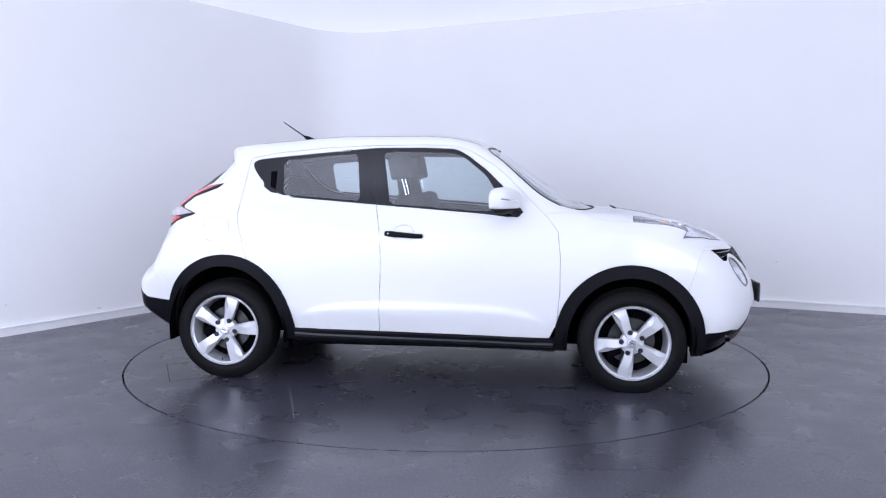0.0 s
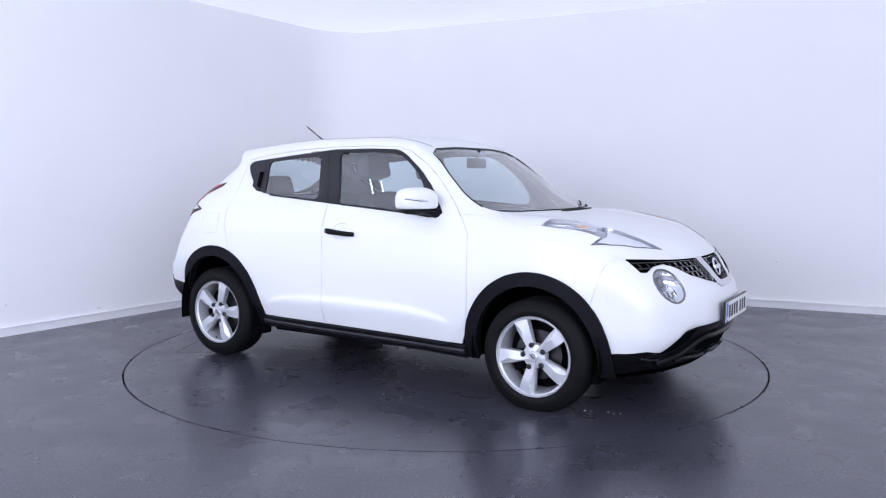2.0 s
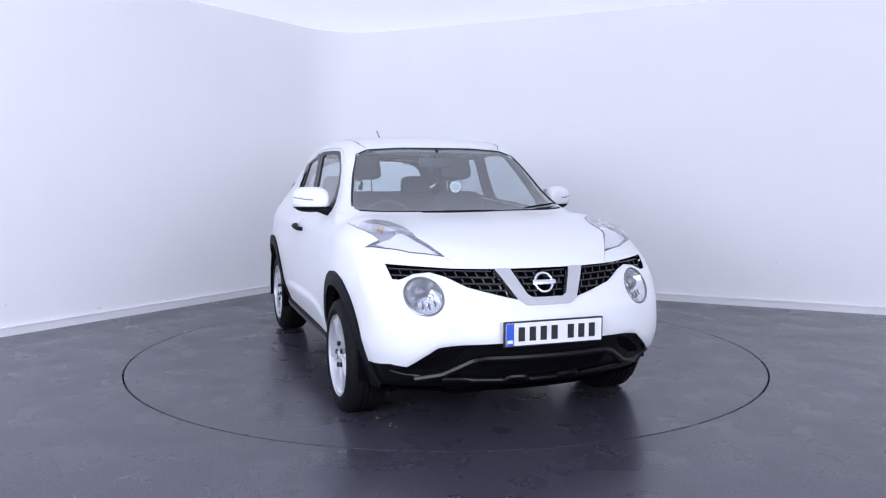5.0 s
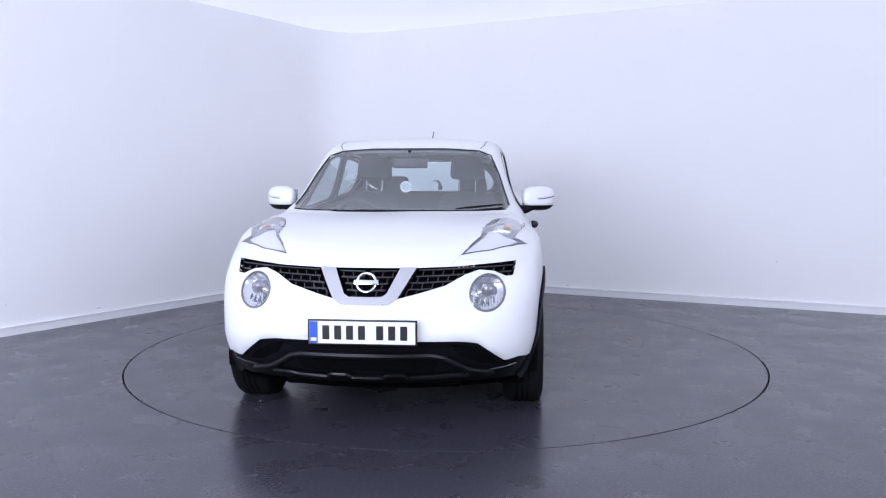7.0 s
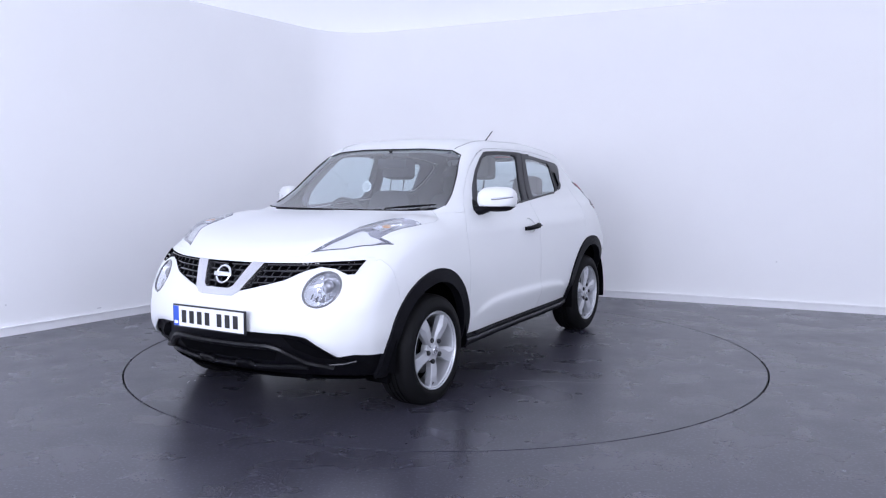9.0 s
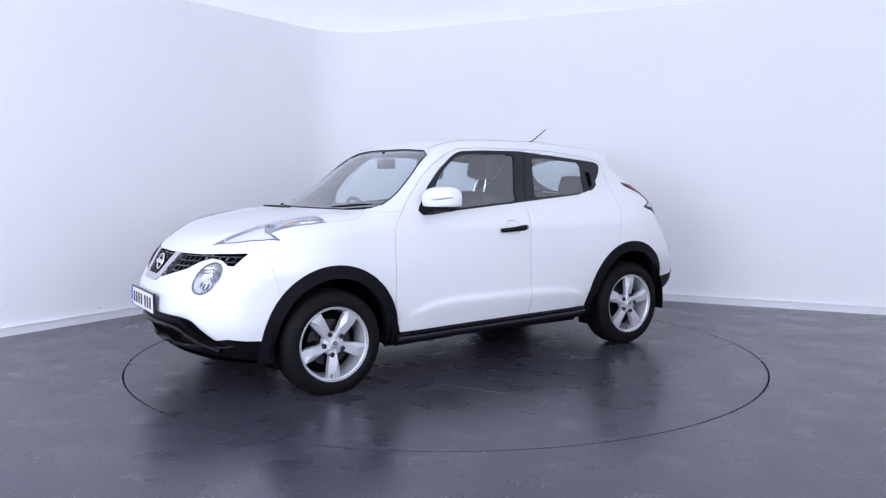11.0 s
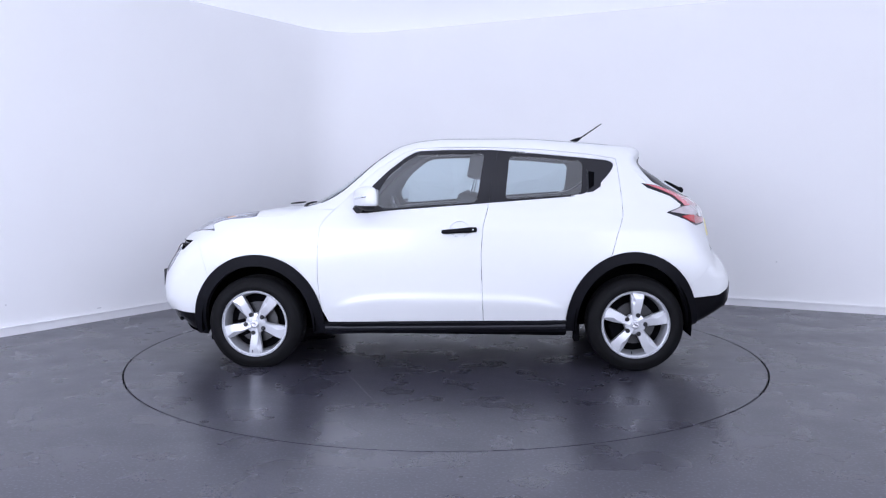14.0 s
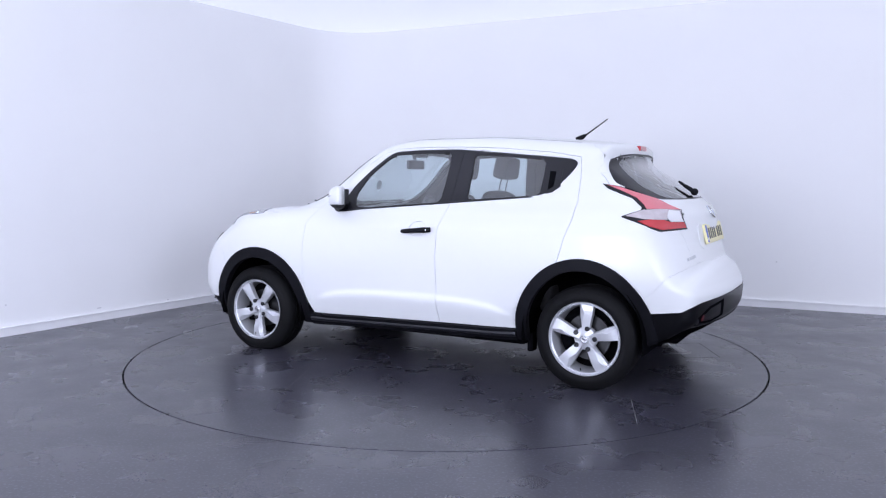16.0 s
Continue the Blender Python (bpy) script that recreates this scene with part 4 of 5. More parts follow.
# rear wiper, front wipers, aerial, roof strips
q, _ = on_shell("back", [(0.0, 1.160), (0.0, 1.20), (-0.02, 1.225), (-0.06, 1.222)], 0.024)
bm = bmesh.new()
tube(bm, q, [0.016, 0.011, 0.007, 0.005], 8)
bmesh.ops.create_uvsphere(bm, u_segments=14, v_segments=8, radius=0.024, matrix=Matrix.Translation(q[0]))
part("rear_wiper", bm, M_BLACK, tailgate, "", True)
for ya, yb, za, zb in ((-0.36, 0.10, 1.068, 1.070), (0.36, 0.645, 1.076, 1.100)):
    line, _ = on_shell("front", [(ya + (yb - ya) * k / 10, za + (zb - za) * (k / 10)) for k in range(11)], 0.008)
    bm = bmesh.new()
    tube(bm, line, [0.004 + 0.003 * math.sin(math.pi * k / 10) for k in range(11)], 8)
    part("front_wiper", bm, M_BLACK, car, "", True)
shell_tube("screen_seal", "front", [(-y, z) for y, z in SCREEN[6:0:-1]] + SCREEN[1:7], 0.005, M_SATIN, roof, -0.001)
shell_tube("rear_window_seal", "back", [(-y, z) for y, z in REARWIN[3:0:-1]] + REARWIN[1:4], 0.006, M_SATIN, tailgate, 0.0)
shell_tube("scuttle", "front", [(-0.66, 1.078), (-0.54, 1.071), (-0.25, 1.071), (0.25, 1.071), (0.54, 1.071), (0.66, 1.078)], 0.005, M_BLACK, car, 0.001)
for s in (1, -1):
    shell_tube("roof_strip", "top", [(0.36, 0.475), (0.30, 0.502), (-0.1, 0.520), (-0.6, 0.51), (-1.1, 0.476)], 0.005, M_SATIN, roof, -0.0035, s)
bm = bmesh.new()
tube(bm, [(-0.90, 0, 1.530), (-0.945, 0, 1.556), (-0.965, 0, 1.566)], [0.022, 0.014, 0.007], 12)
tube(bm, [(-0.95, 0, 1.556), (-1.115, 0, 1.668)], [0.005, 0.0035], 8)
part("aerial", bm, M_BLACK, roof, "short black roof aerial", True)

# door mirrors, handles and window details
def mirror_shell(s, upper):
    """Half of a rounded mirror housing: the painted upper part or the black lower part."""
    bm = bmesh.new()
    n, m = 28, 20
    rows = []
    for i in range(n + 1):
        t = math.pi * i / n
        row = []
        for j in range(m):
            a = 2 * math.pi * j / m
            cx, sx = math.cos(t), math.sin(t)
            x = 0.060 * math.copysign(abs(cx) ** 0.5, cx)
            f = abs(sx) ** 0.5
            y = 0.108 * math.copysign(abs(math.cos(a)) ** 0.65, math.cos(a)) * f * (1 - 0.12 * (x > 0) * x / 0.060)
            z = 0.080 * math.copysign(abs(math.sin(a)) ** 0.7, math.sin(a)) * f * (1 - 0.25 * max(0, x) / 0.060)
            if upper:
                z = max(z, -0.045)
            else:
                z = min(z, -0.048)
                y, x = y * 0.97, x * 0.97
            row.append(bm.verts.new((0.512 + x - 0.48 * y, s * (0.872 + y), 1.135 + z)))
        rows.append(row)
    for a, b in zip(rows, rows[1:]):
        for j in range(m):
            bm.faces.new((a[j], a[(j + 1) % m], b[(j + 1) % m], b[j]))
    bmesh.ops.remove_doubles(bm, verts=bm.verts, dist=0.0004)
    bmesh.ops.recalc_face_normals(bm, faces=bm.faces)
    return bm


for s in (1, -1):
    fd, rd = DOORS[s]
    mirror = part("wing_mirror", mirror_shell(s, True), M_PAINT, fd, "white wing mirror with a black foot", True)
    part("mirror_base", mirror_shell(s, False), M_BLACK, mirror, "", True)
    bm = bmesh.new()
    tube(bm, [(0.575, s * 0.745, 1.058), (0.572, s * 0.785, 1.066), (0.545, s * 0.83, 1.085), (0.515, s * 0.87, 1.09)], [0.034, 0.03, 0.028, 0.03], 12)
    part("mirror_arm", bm, M_BLACK, mirror, "", True)
    bm = bmesh.new()
    box(bm, -0.064, -0.057, -0.088, 0.088, -0.045, 0.060, 0.003, Matrix.Translation((0.512, s * 0.872, 1.135)) @ pose(0, 0, 0, 0, 0, s * 25.6))
    part("mirror_glass", bm, M_MIRROR, mirror)
    bm = bmesh.new()
    tube(bm, [(0.578, s * 0.865, 1.135), (0.553, s * 0.91, 1.140), (0.525, s * 0.95, 1.146), (0.490, s * 0.974, 1.150)], [0.006, 0.008, 0.008, 0.005], 8)
    part("mirror_indicator", bm, M_SILVER, mirror, "", True)
    patch("mirror_foot", "side", [(0.615, 1.062), (0.60, 1.082), (0.555, 1.13), (0.50, 1.10), (0.50, 1.048), (0.58, 1.036)], 0.006, 0.008, M_BLACK, fd, s)
    h0, _ = on_shell("side", [(0.008, 0.918), (-0.03, 0.921), (-0.10, 0.927), (-0.17, 0.932), (-0.212, 0.934)])
    bm = bmesh.new()
    pts = [(p[0], s * (p[1] + o), p[2]) for p, o in zip(h0, (0.004, 0.026, 0.034, 0.028, 0.008))]
    tube(bm, pts, [0.013, 0.0155, 0.016, 0.019, 0.016], 14)
    part("door_handle", bm, M_BLACK, fd, "black plastic pull handle", True)
    q, n = on_shell("side", [(-0.192, 0.934)])
    bm = bmesh.new()
    bmesh.ops.create_uvsphere(bm, u_segments=12, v_segments=8, radius=0.006, matrix=Matrix.Translation((q[0][0], s * (q[0][1] + 0.042), q[0][2])))
    part("key_lock", bm, M_CHROME, fd, "", True)
    patch("hidden_handle", "side", [(-0.945, 1.325), (-1.035, 1.318), (-1.035, 1.215), (-0.985, 1.180), (-0.945, 1.172)], 0.004, 0.004, M_SATIN, rd, s, label="black handle hidden in the window frame")
    # raised near-black patch that paints the shade of the handle's hollow
    patch("handle_hollow_shade", "side", [(-0.955, 1.312), (-0.995, 1.308), (-0.990, 1.215), (-0.955, 1.195)], 0.007, 0.003, M_UNDER, rd, s)
    shell_tube("window_seal", "side", [(0.50, 1.046), (0.385, 1.056), (0.01, 1.085), (-0.29, 1.107)], 0.005, M_SATIN, fd, 0.002, s)
    shell_tube("window_seal", "side", [(-0.30, 1.108), (-0.371, 1.114), (-0.835, 1.151)], 0.005, M_SATIN, rd, 0.002, s)
    patch("pillar_trim", "side", [(-0.365, 1.437), (-0.425, 1.432), (-0.398, 1.118), (-0.306, 1.108)], 0.003, 0.003, M_SATIN, rd, s, rings=3)
    patch("pillar_trim", "side", [(-0.345, 1.440), (-0.270, 1.440), (-0.215, 1.103), (-0.285, 1.108)], 0.003, 0.003, M_SATIN, fd, s, rings=3)


for s in (1, -1):
    shell_tube("skirt_bead", "side", [(0.80, 0.272), (0.0, 0.288), (-0.80, 0.305)], 0.018, M_SATIN, car, 0.016, s)

# ---- wheels ----
def wheel_at(x, y, z, turn, roll):
    bm = bmesh.new()
    lathe(bm, [(0.222, 0.016), (0.2235, 0.010), (0.219, 0.003), (0.213, 0.006), (0.205, 0.000), (0.199, -0.030), (0.190, -0.10), (0.200, -0.185), (0.206, -0.19), (0.203, -0.10), (0.214, -0.01)], 72, True)
    wheel = part("wheel", bm, M_ALLOY, car, "five-spoke silver alloy wheel", True)
    wheel.matrix_basis = pose(x, y, z, 0, 0, turn)
    bm = bmesh.new()
    prof = [(0.213, -0.185), (0.235, -0.198), (0.265, -0.200), (0.292, -0.192), (0.309, -0.172), (0.315, -0.150)]
    for g in (-0.122, -0.092, -0.062):
        prof += [(0.317, g - 0.005), (0.309, g - 0.004), (0.309, g + 0.004), (0.317, g + 0.005)]
    prof += [(0.316, -0.030), (0.311, -0.010), (0.300, 0.006), (0.284, 0.014), (0.281, 0.017), (0.262, 0.020), (0.258, 0.022), (0.240, 0.020), (0.227, 0.014), (0.218, 0.004)]
    lathe(bm, prof, 96, True)
    for v in bm.verts:
        if v.co.z < 0.0005 - z:
            v.co.y += (0.008 if v.co.y > -0.09 else -0.008) * (0.0005 - z - v.co.z) / 0.015
            v.co.z = 0.0005 - z
    part("tyre", bm, M_RUBBER, wheel, "black road tyre pressed flat on the ground", True)
    for k in range(5):
        bm = bmesh.new()
        st = [(0.030, 0.024, 0.016, -0.002), (0.062, 0.027, 0.018, -0.002), (0.095, 0.031, 0.020, 0.002), (0.125, 0.036, 0.016, 0.005), (0.150, 0.040, 0.008, 0.006), (0.172, 0.042, 0.016, 0.006), (0.2075, 0.045, 0.034, 0.003)]
        rows = []
        for r, hw, ridge, h in st:
            rows.append([bm.verts.new(c) for c in ((-hw, -0.036, r), (-hw * 0.98, h - 0.003, r), (ridge, h + 0.003, r), (hw * 0.97, h - 0.013, r), (hw, -0.036, r))])
        for a, b in zip(rows, rows[1:]):
            for j in range(5):
                bm.faces.new((a[j], b[j], b[(j + 1) % 5], a[(j + 1) % 5]))
        bm.faces.new(rows[0][::-1])
        bm.faces.new(rows[-1])
        bmesh.ops.recalc_face_normals(bm, faces=bm.faces)
        bmesh.ops.bevel(bm, geom=bm.edges[:], offset=0.0016, segments=1, affect="EDGES")
        bmesh.ops.transform(bm, matrix=pose(0, 0, 0, 0, 72 * k + roll, 0), verts=bm.verts)
        part("spoke", bm, M_ALLOY, wheel)
        a = radians(72 * k + roll - 12)
        bm = bmesh.new()
        lathe(bm, [(0.0, 0.010), (0.010, 0.010), (0.0145, 0.006), (0.015, -0.02)], 14, False, pose(0.064 * math.sin(a), 0, 0.064 * math.cos(a)))
        part("wheel_nut", bm, M_SATIN, wheel, "", True)
    bm = bmesh.new()
    lathe(bm, [(0.0, 0.010), (0.024, 0.010), (0.028, 0.007), (0.030, -0.001), (0.050, -0.006), (0.066, -0.010), (0.071, -0.022), (0.071, -0.045)], 48)
    part("hub", bm, M_ALLOY, wheel, "", True)
    bm = bmesh.new()
    lathe(bm, [(0.0, 0.0125), (0.020, 0.0125), (0.022, 0.010)], 32)
    cap = part("hub_cap", bm, M_SATCHROME, wheel, "", True)
    bm = bmesh.new()
    box(bm, -0.014, 0.014, 0.012, 0.0138, -0.004, 0.004, 0.001, pose(0, 0, 0, 0, -25, 0))
    part("cap_mark", bm, M_DKSILVER, cap)
    bm = bmesh.new()
    lathe(bm, [(0.06, -0.070), (0.138, -0.070), (0.138, -0.092), (0.06, -0.092)], 48, True)
    part("brake_disc", bm, M_STEEL, wheel, "", True)
    bm = bmesh.new()
    box(bm, 0.075, 0.165, -0.115, -0.052, -0.055, 0.055, 0.012, pose(0, 0, 0, 0, 20, 0))
    part("brake_caliper", bm, M_UNDER, wheel, "", True)
    bm = bmesh.new()
    lathe(bm, [(0.0, -0.12), (0.198, -0.12), (0.198, -0.13)], 40)
    part("back_plate", bm, M_UNDER, wheel)
    bm = bmesh.new()
    tube(bm, [(0.02, 0.001, -0.196), (0.021, 0.006, -0.178)], 0.0035, 8)
    part("valve", bm, M_SATIN, wheel, "", True)
    return wheel


for x, y, z, turn, roll in ((1.264, 0.862, 0.299, 0, 36), (-1.255, 0.818, 0.314, 0, -3), (1.264, -0.862, 0.299, 180, 24), (-1.255, -0.818, 0.314, 180, -14)):
    wheel_at(x, y, z, turn, roll)

# wheel houses and underbody
for k, (cx, cz, a, b) in enumerate(ARCHES):
    for s in (1, -1):
        bm = bmesh.new()
        n = 30
        rings = []
        for y in (0.45, 0.848):
            rings.append([bm.verts.new((cx + (a - 0.055) * math.cos(t), s * y, cz + (b - 0.05) * math.sin(t))) for t in np.linspace(-0.15, math.pi + 0.15, n)])
        for i in range(n - 1):
            bm.faces.new((rings[0][i], rings[0][i + 1], rings[1][i + 1], rings[1][i]))
        bm.faces.new(rings[0])
        part("wheel_house", bm, M_UNDER, car, "", True)
# the rear box is added to darken the floor below the rear bumper
for name, c in (("floor_pan", (-0.82, 0.82, -0.70, 0.70, 0.21, 0.33)), ("engine_tray", (0.82, 1.86, -0.46, 0.46, 0.20, 0.40)), ("rear_shade_block", (-1.72, -0.82, -0.43, 0.43, 0.255, 0.42)),
                ("front_axle", (1.20, 1.32, -0.70, 0.70, 0.24, 0.34)), ("rear_axle", (-1.32, -1.20, -0.70, 0.70, 0.24, 0.34))):
    bm = bmesh.new()
    box(bm, *c, 0.02)
    part(name, bm, M_UNDER, car)
for s in (1, -1):
    bm = bmesh.new()
    box(bm, -0.90, -0.86, s * 0.72 - 0.04, s * 0.72 + 0.04, 0.185, 0.30, 0.012)
    part("jacking_block", bm, M_UNDER, car)
    bm = bmesh.new()
    box(bm, 1.56, 1.60, s * 0.70 - 0.07, s * 0.70 + 0.07, 0.165, 0.29, 0.008)
    part("air_deflector", bm, M_UNDER, car)

# ---- cabin ----
panel("headlining", ["roof"], M_LINER, car, 0, out=-0.03, lip=0)
for s in (1, -1):
    panel("door_lining", ["door_f"], M_TRIM, DOORS[s][0], s, out=-0.045, lip=-0.03, gap=0.004)
    panel("door_lining", ["door_r"], M_TRIM, DOORS[s][1], s, out=-0.045, lip=-0.03, gap=0.004)
    panel("pillar_lining", ["side_frame"], M_TRIM, car, s, out=-0.03, lip=0)
    panel("wing_lining", ["wing"], M_UNDER, car, s, out=-0.02, lip=0)
panel("bonnet_lining", ["hood"], M_UNDER, car, 0, out=-0.02, lip=0)
panel("bumper_lining", ["bump_f"], M_UNDER, car, 0, out=-0.03, lip=0)
panel("tailgate_lining", ["gate"], M_TRIM, tailgate, 0, out=-0.03, lip=0)
panel("spoiler_lining", ["spoiler"], M_TRIM, tailgate, 0, out=-0.03, lip=0)
bm = bmesh.new()
box(bm, -0.84, 0.80, -0.66, 0.66, 0.33, 0.37, 0.01)
box(bm, -1.66, -0.84, -0.43, 0.43, 0.33, 0.37, 0.01)
part("cabin_floor", bm, M_TRIM, car)
bm = bmesh.new()
box(bm, -1.62, -1.08, -0.43, 0.43, 0.37, 0.76, 0.03)
box(bm, -1.62, -1.08, -0.60, 0.60, 0.77, 0.98, 0.03)
part("boot_box", bm, M_TRIM, car)


def dash():
    bm = bmesh.new()
    prof = [(1.00, 0.62), (1.00, 1.035), (0.90, 1.045), (0.70, 1.040), (0.55, 1.015), (0.48, 0.96), (0.50, 0.85), (0.58, 0.70), (0.60, 0.62)]
    rows = []
    for y in np.linspace(-0.66, 0.66, 13):
        bowx = -0.30 * (y * y)
        hood = 0.022 * math.exp(-((y + 0.36) / 0.16) ** 2)
        rows.append([bm.verts.new((x + (bowx if x > 0.65 else bowx * 0.1), y, z + (hood if z > 1.0 and x < 0.95 else 0) - 0.05 * abs(y) ** 3)) for x, z in prof])
    for a, b in zip(rows, rows[1:]):
        for j in range(len(prof)):
            bm.faces.new((a[j], a[(j + 1) % len(prof)], b[(j + 1) % len(prof)], b[j]))
    bm.faces.new(rows[0])
    bm.faces.new(rows[-1][::-1])
    bmesh.ops.recalc_face_normals(bm, faces=bm.faces)
    return bm


part("dashboard", dash(), M_TRIM, car, "dark grey moulded dashboard", True)
at = Matrix.Translation((0.42, -0.36, 0.955)) @ pose(0, 0, 0, 0, 24, 0) @ pose(0, 0, 0, 0, 0, 90)
bm = bmesh.new()
lathe(bm, [(0.178 + 0.015 * math.cos(t), 0.015 * math.sin(t)) for t in np.linspace(0, 2 * math.pi, 12, endpoint=False)], 48, True, at)
steer = part("steering_wheel", bm, M_TRIM, car, "", True)
bm = bmesh.new()
box(bm, -0.075, 0.075, -0.03, 0.02, -0.06, 0.05, 0.02, at)
for a, b in ((-0.17, -0.05), (0.05, 0.17)):
    box(bm, a, b, -0.012, 0.012, -0.02, 0.02, 0.006, at)
box(bm, -0.02, 0.02, -0.012, 0.012, -0.17, -0.05, 0.006, at)
part("steering_boss", bm, M_TRIM, steer, "", True)


def rounded_slab(bm, w, h, d, m, top=0.8):
    """A padded slab, narrower towards the top."""
    n = 20
    rows = []
    for k in range(7):
        t = -1 + 2 * k / 6
        f = (1 - abs(t) ** 4) ** 0.5 if abs(t) < 1 else 0.25
        f = max(f, 0.30)
        row = []
        for i in range(n):
            a = 2 * math.pi * i / n
            cx, sx = math.copysign(abs(math.cos(a)) ** 0.35, math.cos(a)), math.copysign(abs(math.sin(a)) ** 0.35, math.sin(a))
            z = sx * h / 2
            row.append(bm.verts.new(m @ Vector((t * d / 2, cx * w / 2 * (1 + (top - 1) * (z / h + 0.5)) * (0.86 + 0.14 * f), z * (0.9 + 0.1 * f)))))
        rows.append(row)
    for a, b in zip(rows, rows[1:]):
        for i in range(n):
            bm.faces.new((a[i], a[(i + 1) % n], b[(i + 1) % n], b[i]))
    bm.faces.new(rows[0])
    bm.faces.new(rows[-1][::-1])
    bmesh.ops.recalc_face_normals(bm, faces=bm.faces)


def seat(x, y, lean=-17):
    bm = bmesh.new()
    rounded_slab(bm, 0.50, 0.62, 0.15, pose(x - 0.09, y, 0.865, 0, lean, 0), 0.82)
    s = part("front_seat", bm, M_CLOTH, car, "dark grey cloth front seat", True)
    bm = bmesh.new()
    box(bm, x - 0.05, x + 0.46, y - 0.25, y + 0.25, 0.45, 0.62, 0.05)
    part("seat_cushion", bm, M_CLOTH, s, "", True)
    bm = bmesh.new()
    rounded_slab(bm, 0.27, 0.17, 0.11, pose(x - 0.225, y, 1.345, 0, lean * 0.6, 0), 0.88)
    part("headrest", bm, M_CLOTH, s, "", True)
    for d in (-0.06, 0.06):
        bm = bmesh.new()
        tube(bm, [(x - 0.17, y + d, 1.12), (x - 0.215, y + d, 1.30)], 0.005, 8)
        part("headrest_post", bm, M_CHROME, s, "", True)


seat(0.02, -0.355)
seat(0.02, 0.355)
bm = bmesh.new()
rounded_slab(bm, 1.22, 0.48, 0.16, pose(-1.0, 0, 0.91, 0, -20, 0), 0.92)
bench = part("rear_seat", bm, M_CLOTH, car, "dark grey cloth rear bench", True)
bm = bmesh.new()
box(bm, -0.95, -0.45, -0.60, 0.60, 0.42, 0.60, 0.05)
part("seat_cushion", bm, M_CLOTH, bench, "", True)
for y in (-0.34, 0.34):
    bm = bmesh.new()
    rounded_slab(bm, 0.26, 0.16, 0.10, pose(-1.11, y, 1.20, 0, -14, 0), 0.9)
    part("headrest", bm, M_CLOTH, bench, "", True)
bm = bmesh.new()
box(bm, 0.395, 0.42, -0.12, 0.12, 1.335, 1.405, 0.012)
tube(bm, [(0.41, 0, 1.40), (0.43, 0, 1.46)], 0.012, 8)
part("inside_mirror", bm, M_SATIN, car, "", True)
for y in (-0.34, 0.34):
    bm = bmesh.new()
    box(bm, 0.14, 0.30, y - 0.17, y + 0.17, 1.445, 1.462, 0.008)
    part("sun_visor", bm, M_LINER, car)
q, n = on_shell("front", [(0.017, 1.242)], -0.035)
at = Matrix.Translation(q[0]) @ Vector((1, 0, 0.15)).to_track_quat("Z", "Y").to_matrix().to_4x4()
bm = bmesh.new()
bmesh.ops.create_cone(bm, cap_ends=True, segments=32, radius1=0.037, radius2=0.037, depth=0.002, matrix=at)
disc = part("paper_disc", bm, M_PAPER, windscreen, "round white paper disc behind the windscreen")
for k, w in enumerate((0.018, 0.028, 0.028, 0.022, 0.012)):
    bm = bmesh.new()
    box(bm, -w, w, 0.018 - 0.010 * k - 0.002, 0.018 - 0.010 * k + 0.002, 0.0012, 0.0024, 0, at)
    part("print_bar", bm, M_GREYINK, disc)
bm = bmesh.new()
box(bm, -0.005, 0.0, -0.10, 0.10, -0.03, 0.03, 0.004, Matrix.Translation((0.36, 0, 1.455)))
part("roof_console", bm, M_TRIM, car)

# ---- turntable details and small marks ----
def flat_bar(name, a, b, w, z, material, parent=None):
    a, b = Vector((*a, 0)), Vector((*b, 0))
    d = (b - a).normalized()
    n = Vector((-d.y, d.x, 0)) * w / 2
    bm = bmesh.new()
    prism(bm, [tuple((a + n)[:2]), tuple((a - n)[:2]), tuple((b - n)[:2]), tuple((b + n)[:2])], z - 0.004, z + 0.0006)
    bmesh.ops.recalc_face_normals(bm, faces=bm.faces)
    return part(name, bm, material, parent)


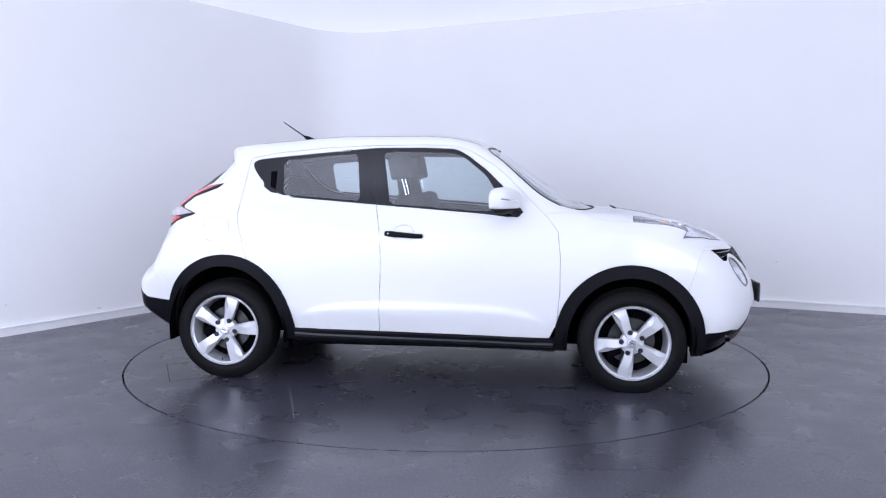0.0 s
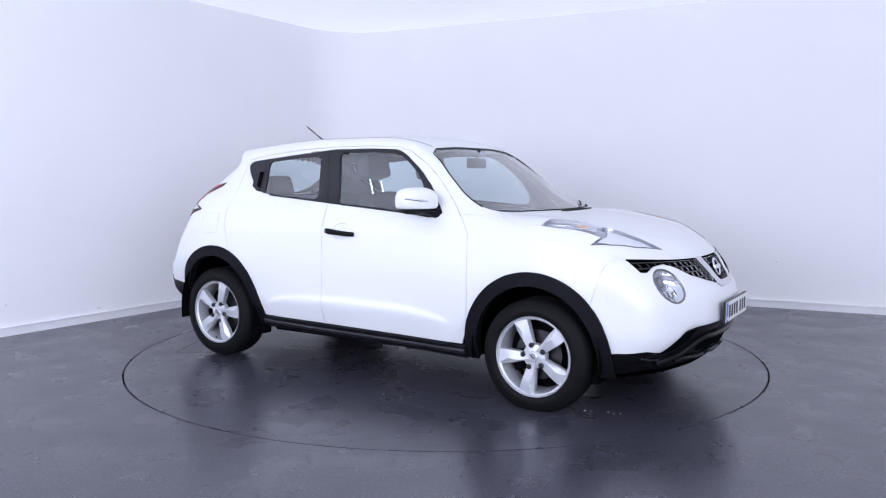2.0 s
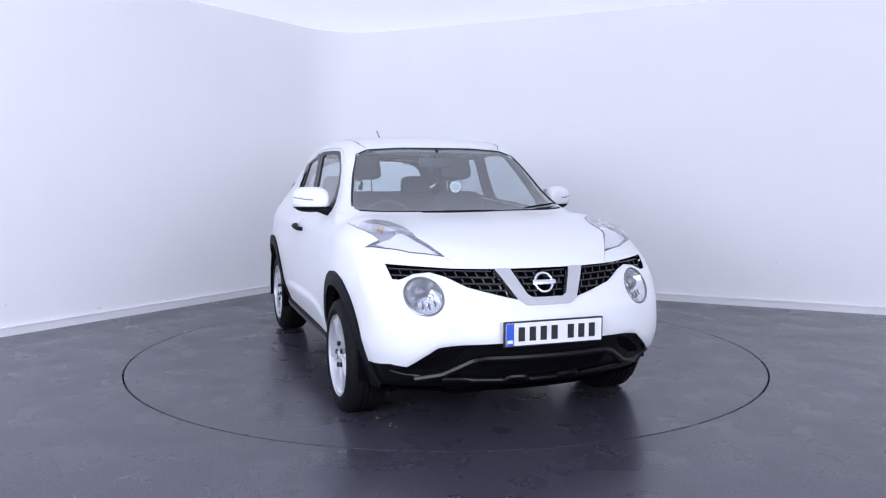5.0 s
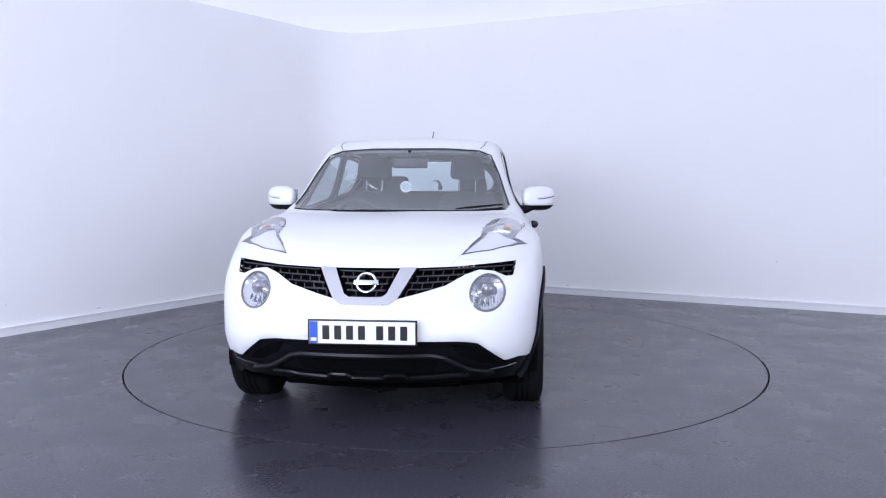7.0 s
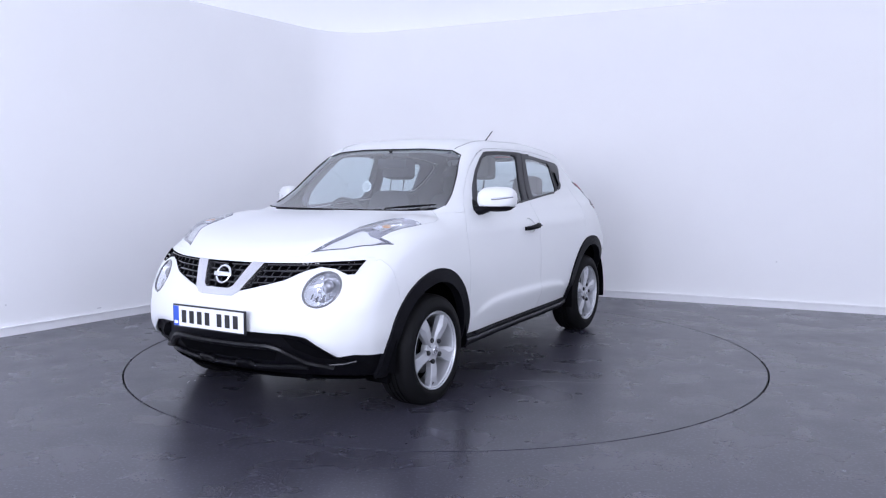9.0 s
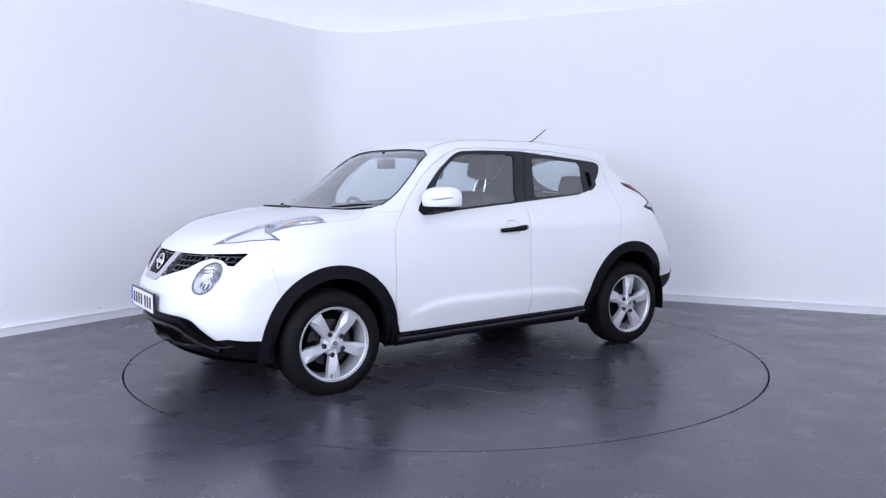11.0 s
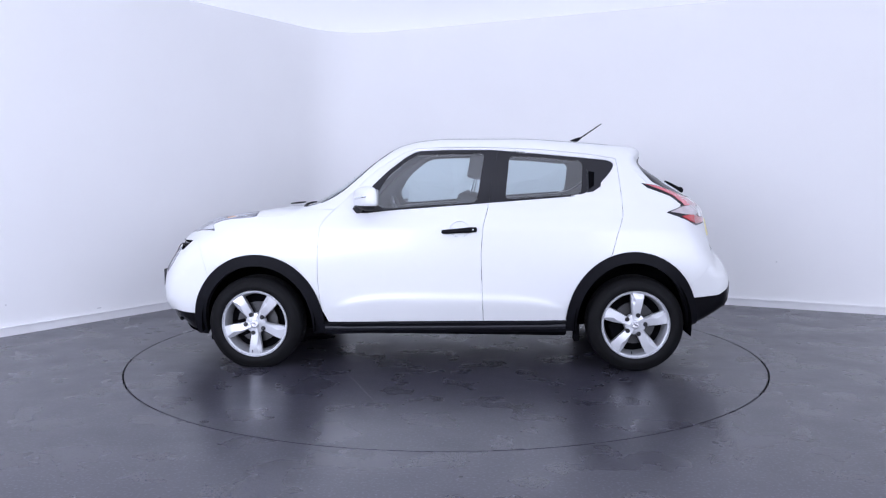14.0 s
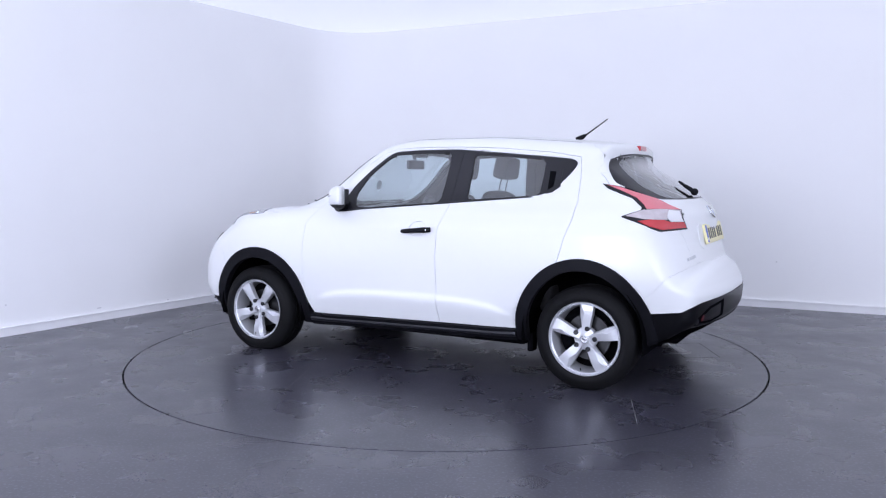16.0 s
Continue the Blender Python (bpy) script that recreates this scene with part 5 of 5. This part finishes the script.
M_SEAM = mat("dark_seam", (0.03, 0.03, 0.035), 0.6, vary=0.2, scale=30)
M_PALESEAM = mat("worn_seam", (0.16, 0.16, 0.17), 0.5, vary=0.3, scale=20)
hatch = [(-1.83, -0.72), (-1.60, -1.15), (-1.39, -1.00), (-1.62, -0.57)]
for a, b in zip(hatch, hatch[1:] + hatch[:1]):
    flat_bar("hatch_seam", a, b, 0.006, 0.0, M_SEAM, turntable)
for a, b in (((0.59, 0.786), (0.289, 1.468)), ((-1.557, 0.58), (-1.774, 1.184)), ((-0.839, -1.119), (-0.597, -1.794))):
    flat_bar("floor_seam", a, b, 0.004, 0.0, M_PALESEAM, turntable)
rnd = random.Random(4)
for x, y in ((1.665, -0.877), (1.60, -0.886), (1.635, -0.90), (1.48, -0.927), (0.35, -1.25)):
    bm = bmesh.new()
    bmesh.ops.create_icosphere(bm, subdivisions=1, radius=0.0038, matrix=pose(x, y, 0.0015, 0, 0, rnd.uniform(0, 90)) @ Matrix.Diagonal((1.4, 1, 0.4, 1)))
    part("paper_crumb", bm, M_PAPER, turntable)

M_SCUFF = mat("grey_scuff", (0.42, 0.42, 0.44), 0.8, vary=0.2, scale=60)
SCUFFS = ((-3.532, 0.483, 0.252, 0.006, 0.005, False), (-2.696, 1.815, 0.092, 0.012, 0.004, False), (-3.092, 1.185, 0.115, 0.03, 0.003, False), (3.232, 1.917, 0.452, 0.011, 0.003, True), (1.34, 2.828, 0.10, 0.02, 0.003, True))
WALL = bpy.data.objects["wall_back"]
for x, y, z, w, h, right in SCUFFS:
    along = ALONG_R if right else ALONG_L
    facing = Vector((-along.y, along.x, 0)) if not right else Vector((along.y, -along.x, 0))
    bm = bmesh.new()
    m = Matrix((along, Vector((0, 0, 1)), facing)).transposed().to_4x4()
    prism(bm, [(w * math.cos(t) * (0.8 + 0.2 * math.sin(3 * t)), h * math.sin(t)) for t in np.linspace(0, 2 * math.pi, 12, endpoint=False)], 0.0005, 0.0012, Matrix.Translation(Vector((x, y, z)) + facing * 0.002) @ m)
    bmesh.ops.recalc_face_normals(bm, faces=bm.faces)
    part("scuff_mark", bm, M_SCUFF, WALL)


# ---- the turntable turns at one even speed and carries the car ----
def motions():
    rows_table, rows_car = [], []
    for k in range(17):
        a = -6.79 - 12.635 * k
        m = pose(0, 0, 0, 0, 0, a)
        rows_table.append((k, m))
        rows_car.append((k, m @ pose(-0.028, -0.2086, 0)))
    walk(turntable, rows_table)
    walk(car, rows_car)


motions()
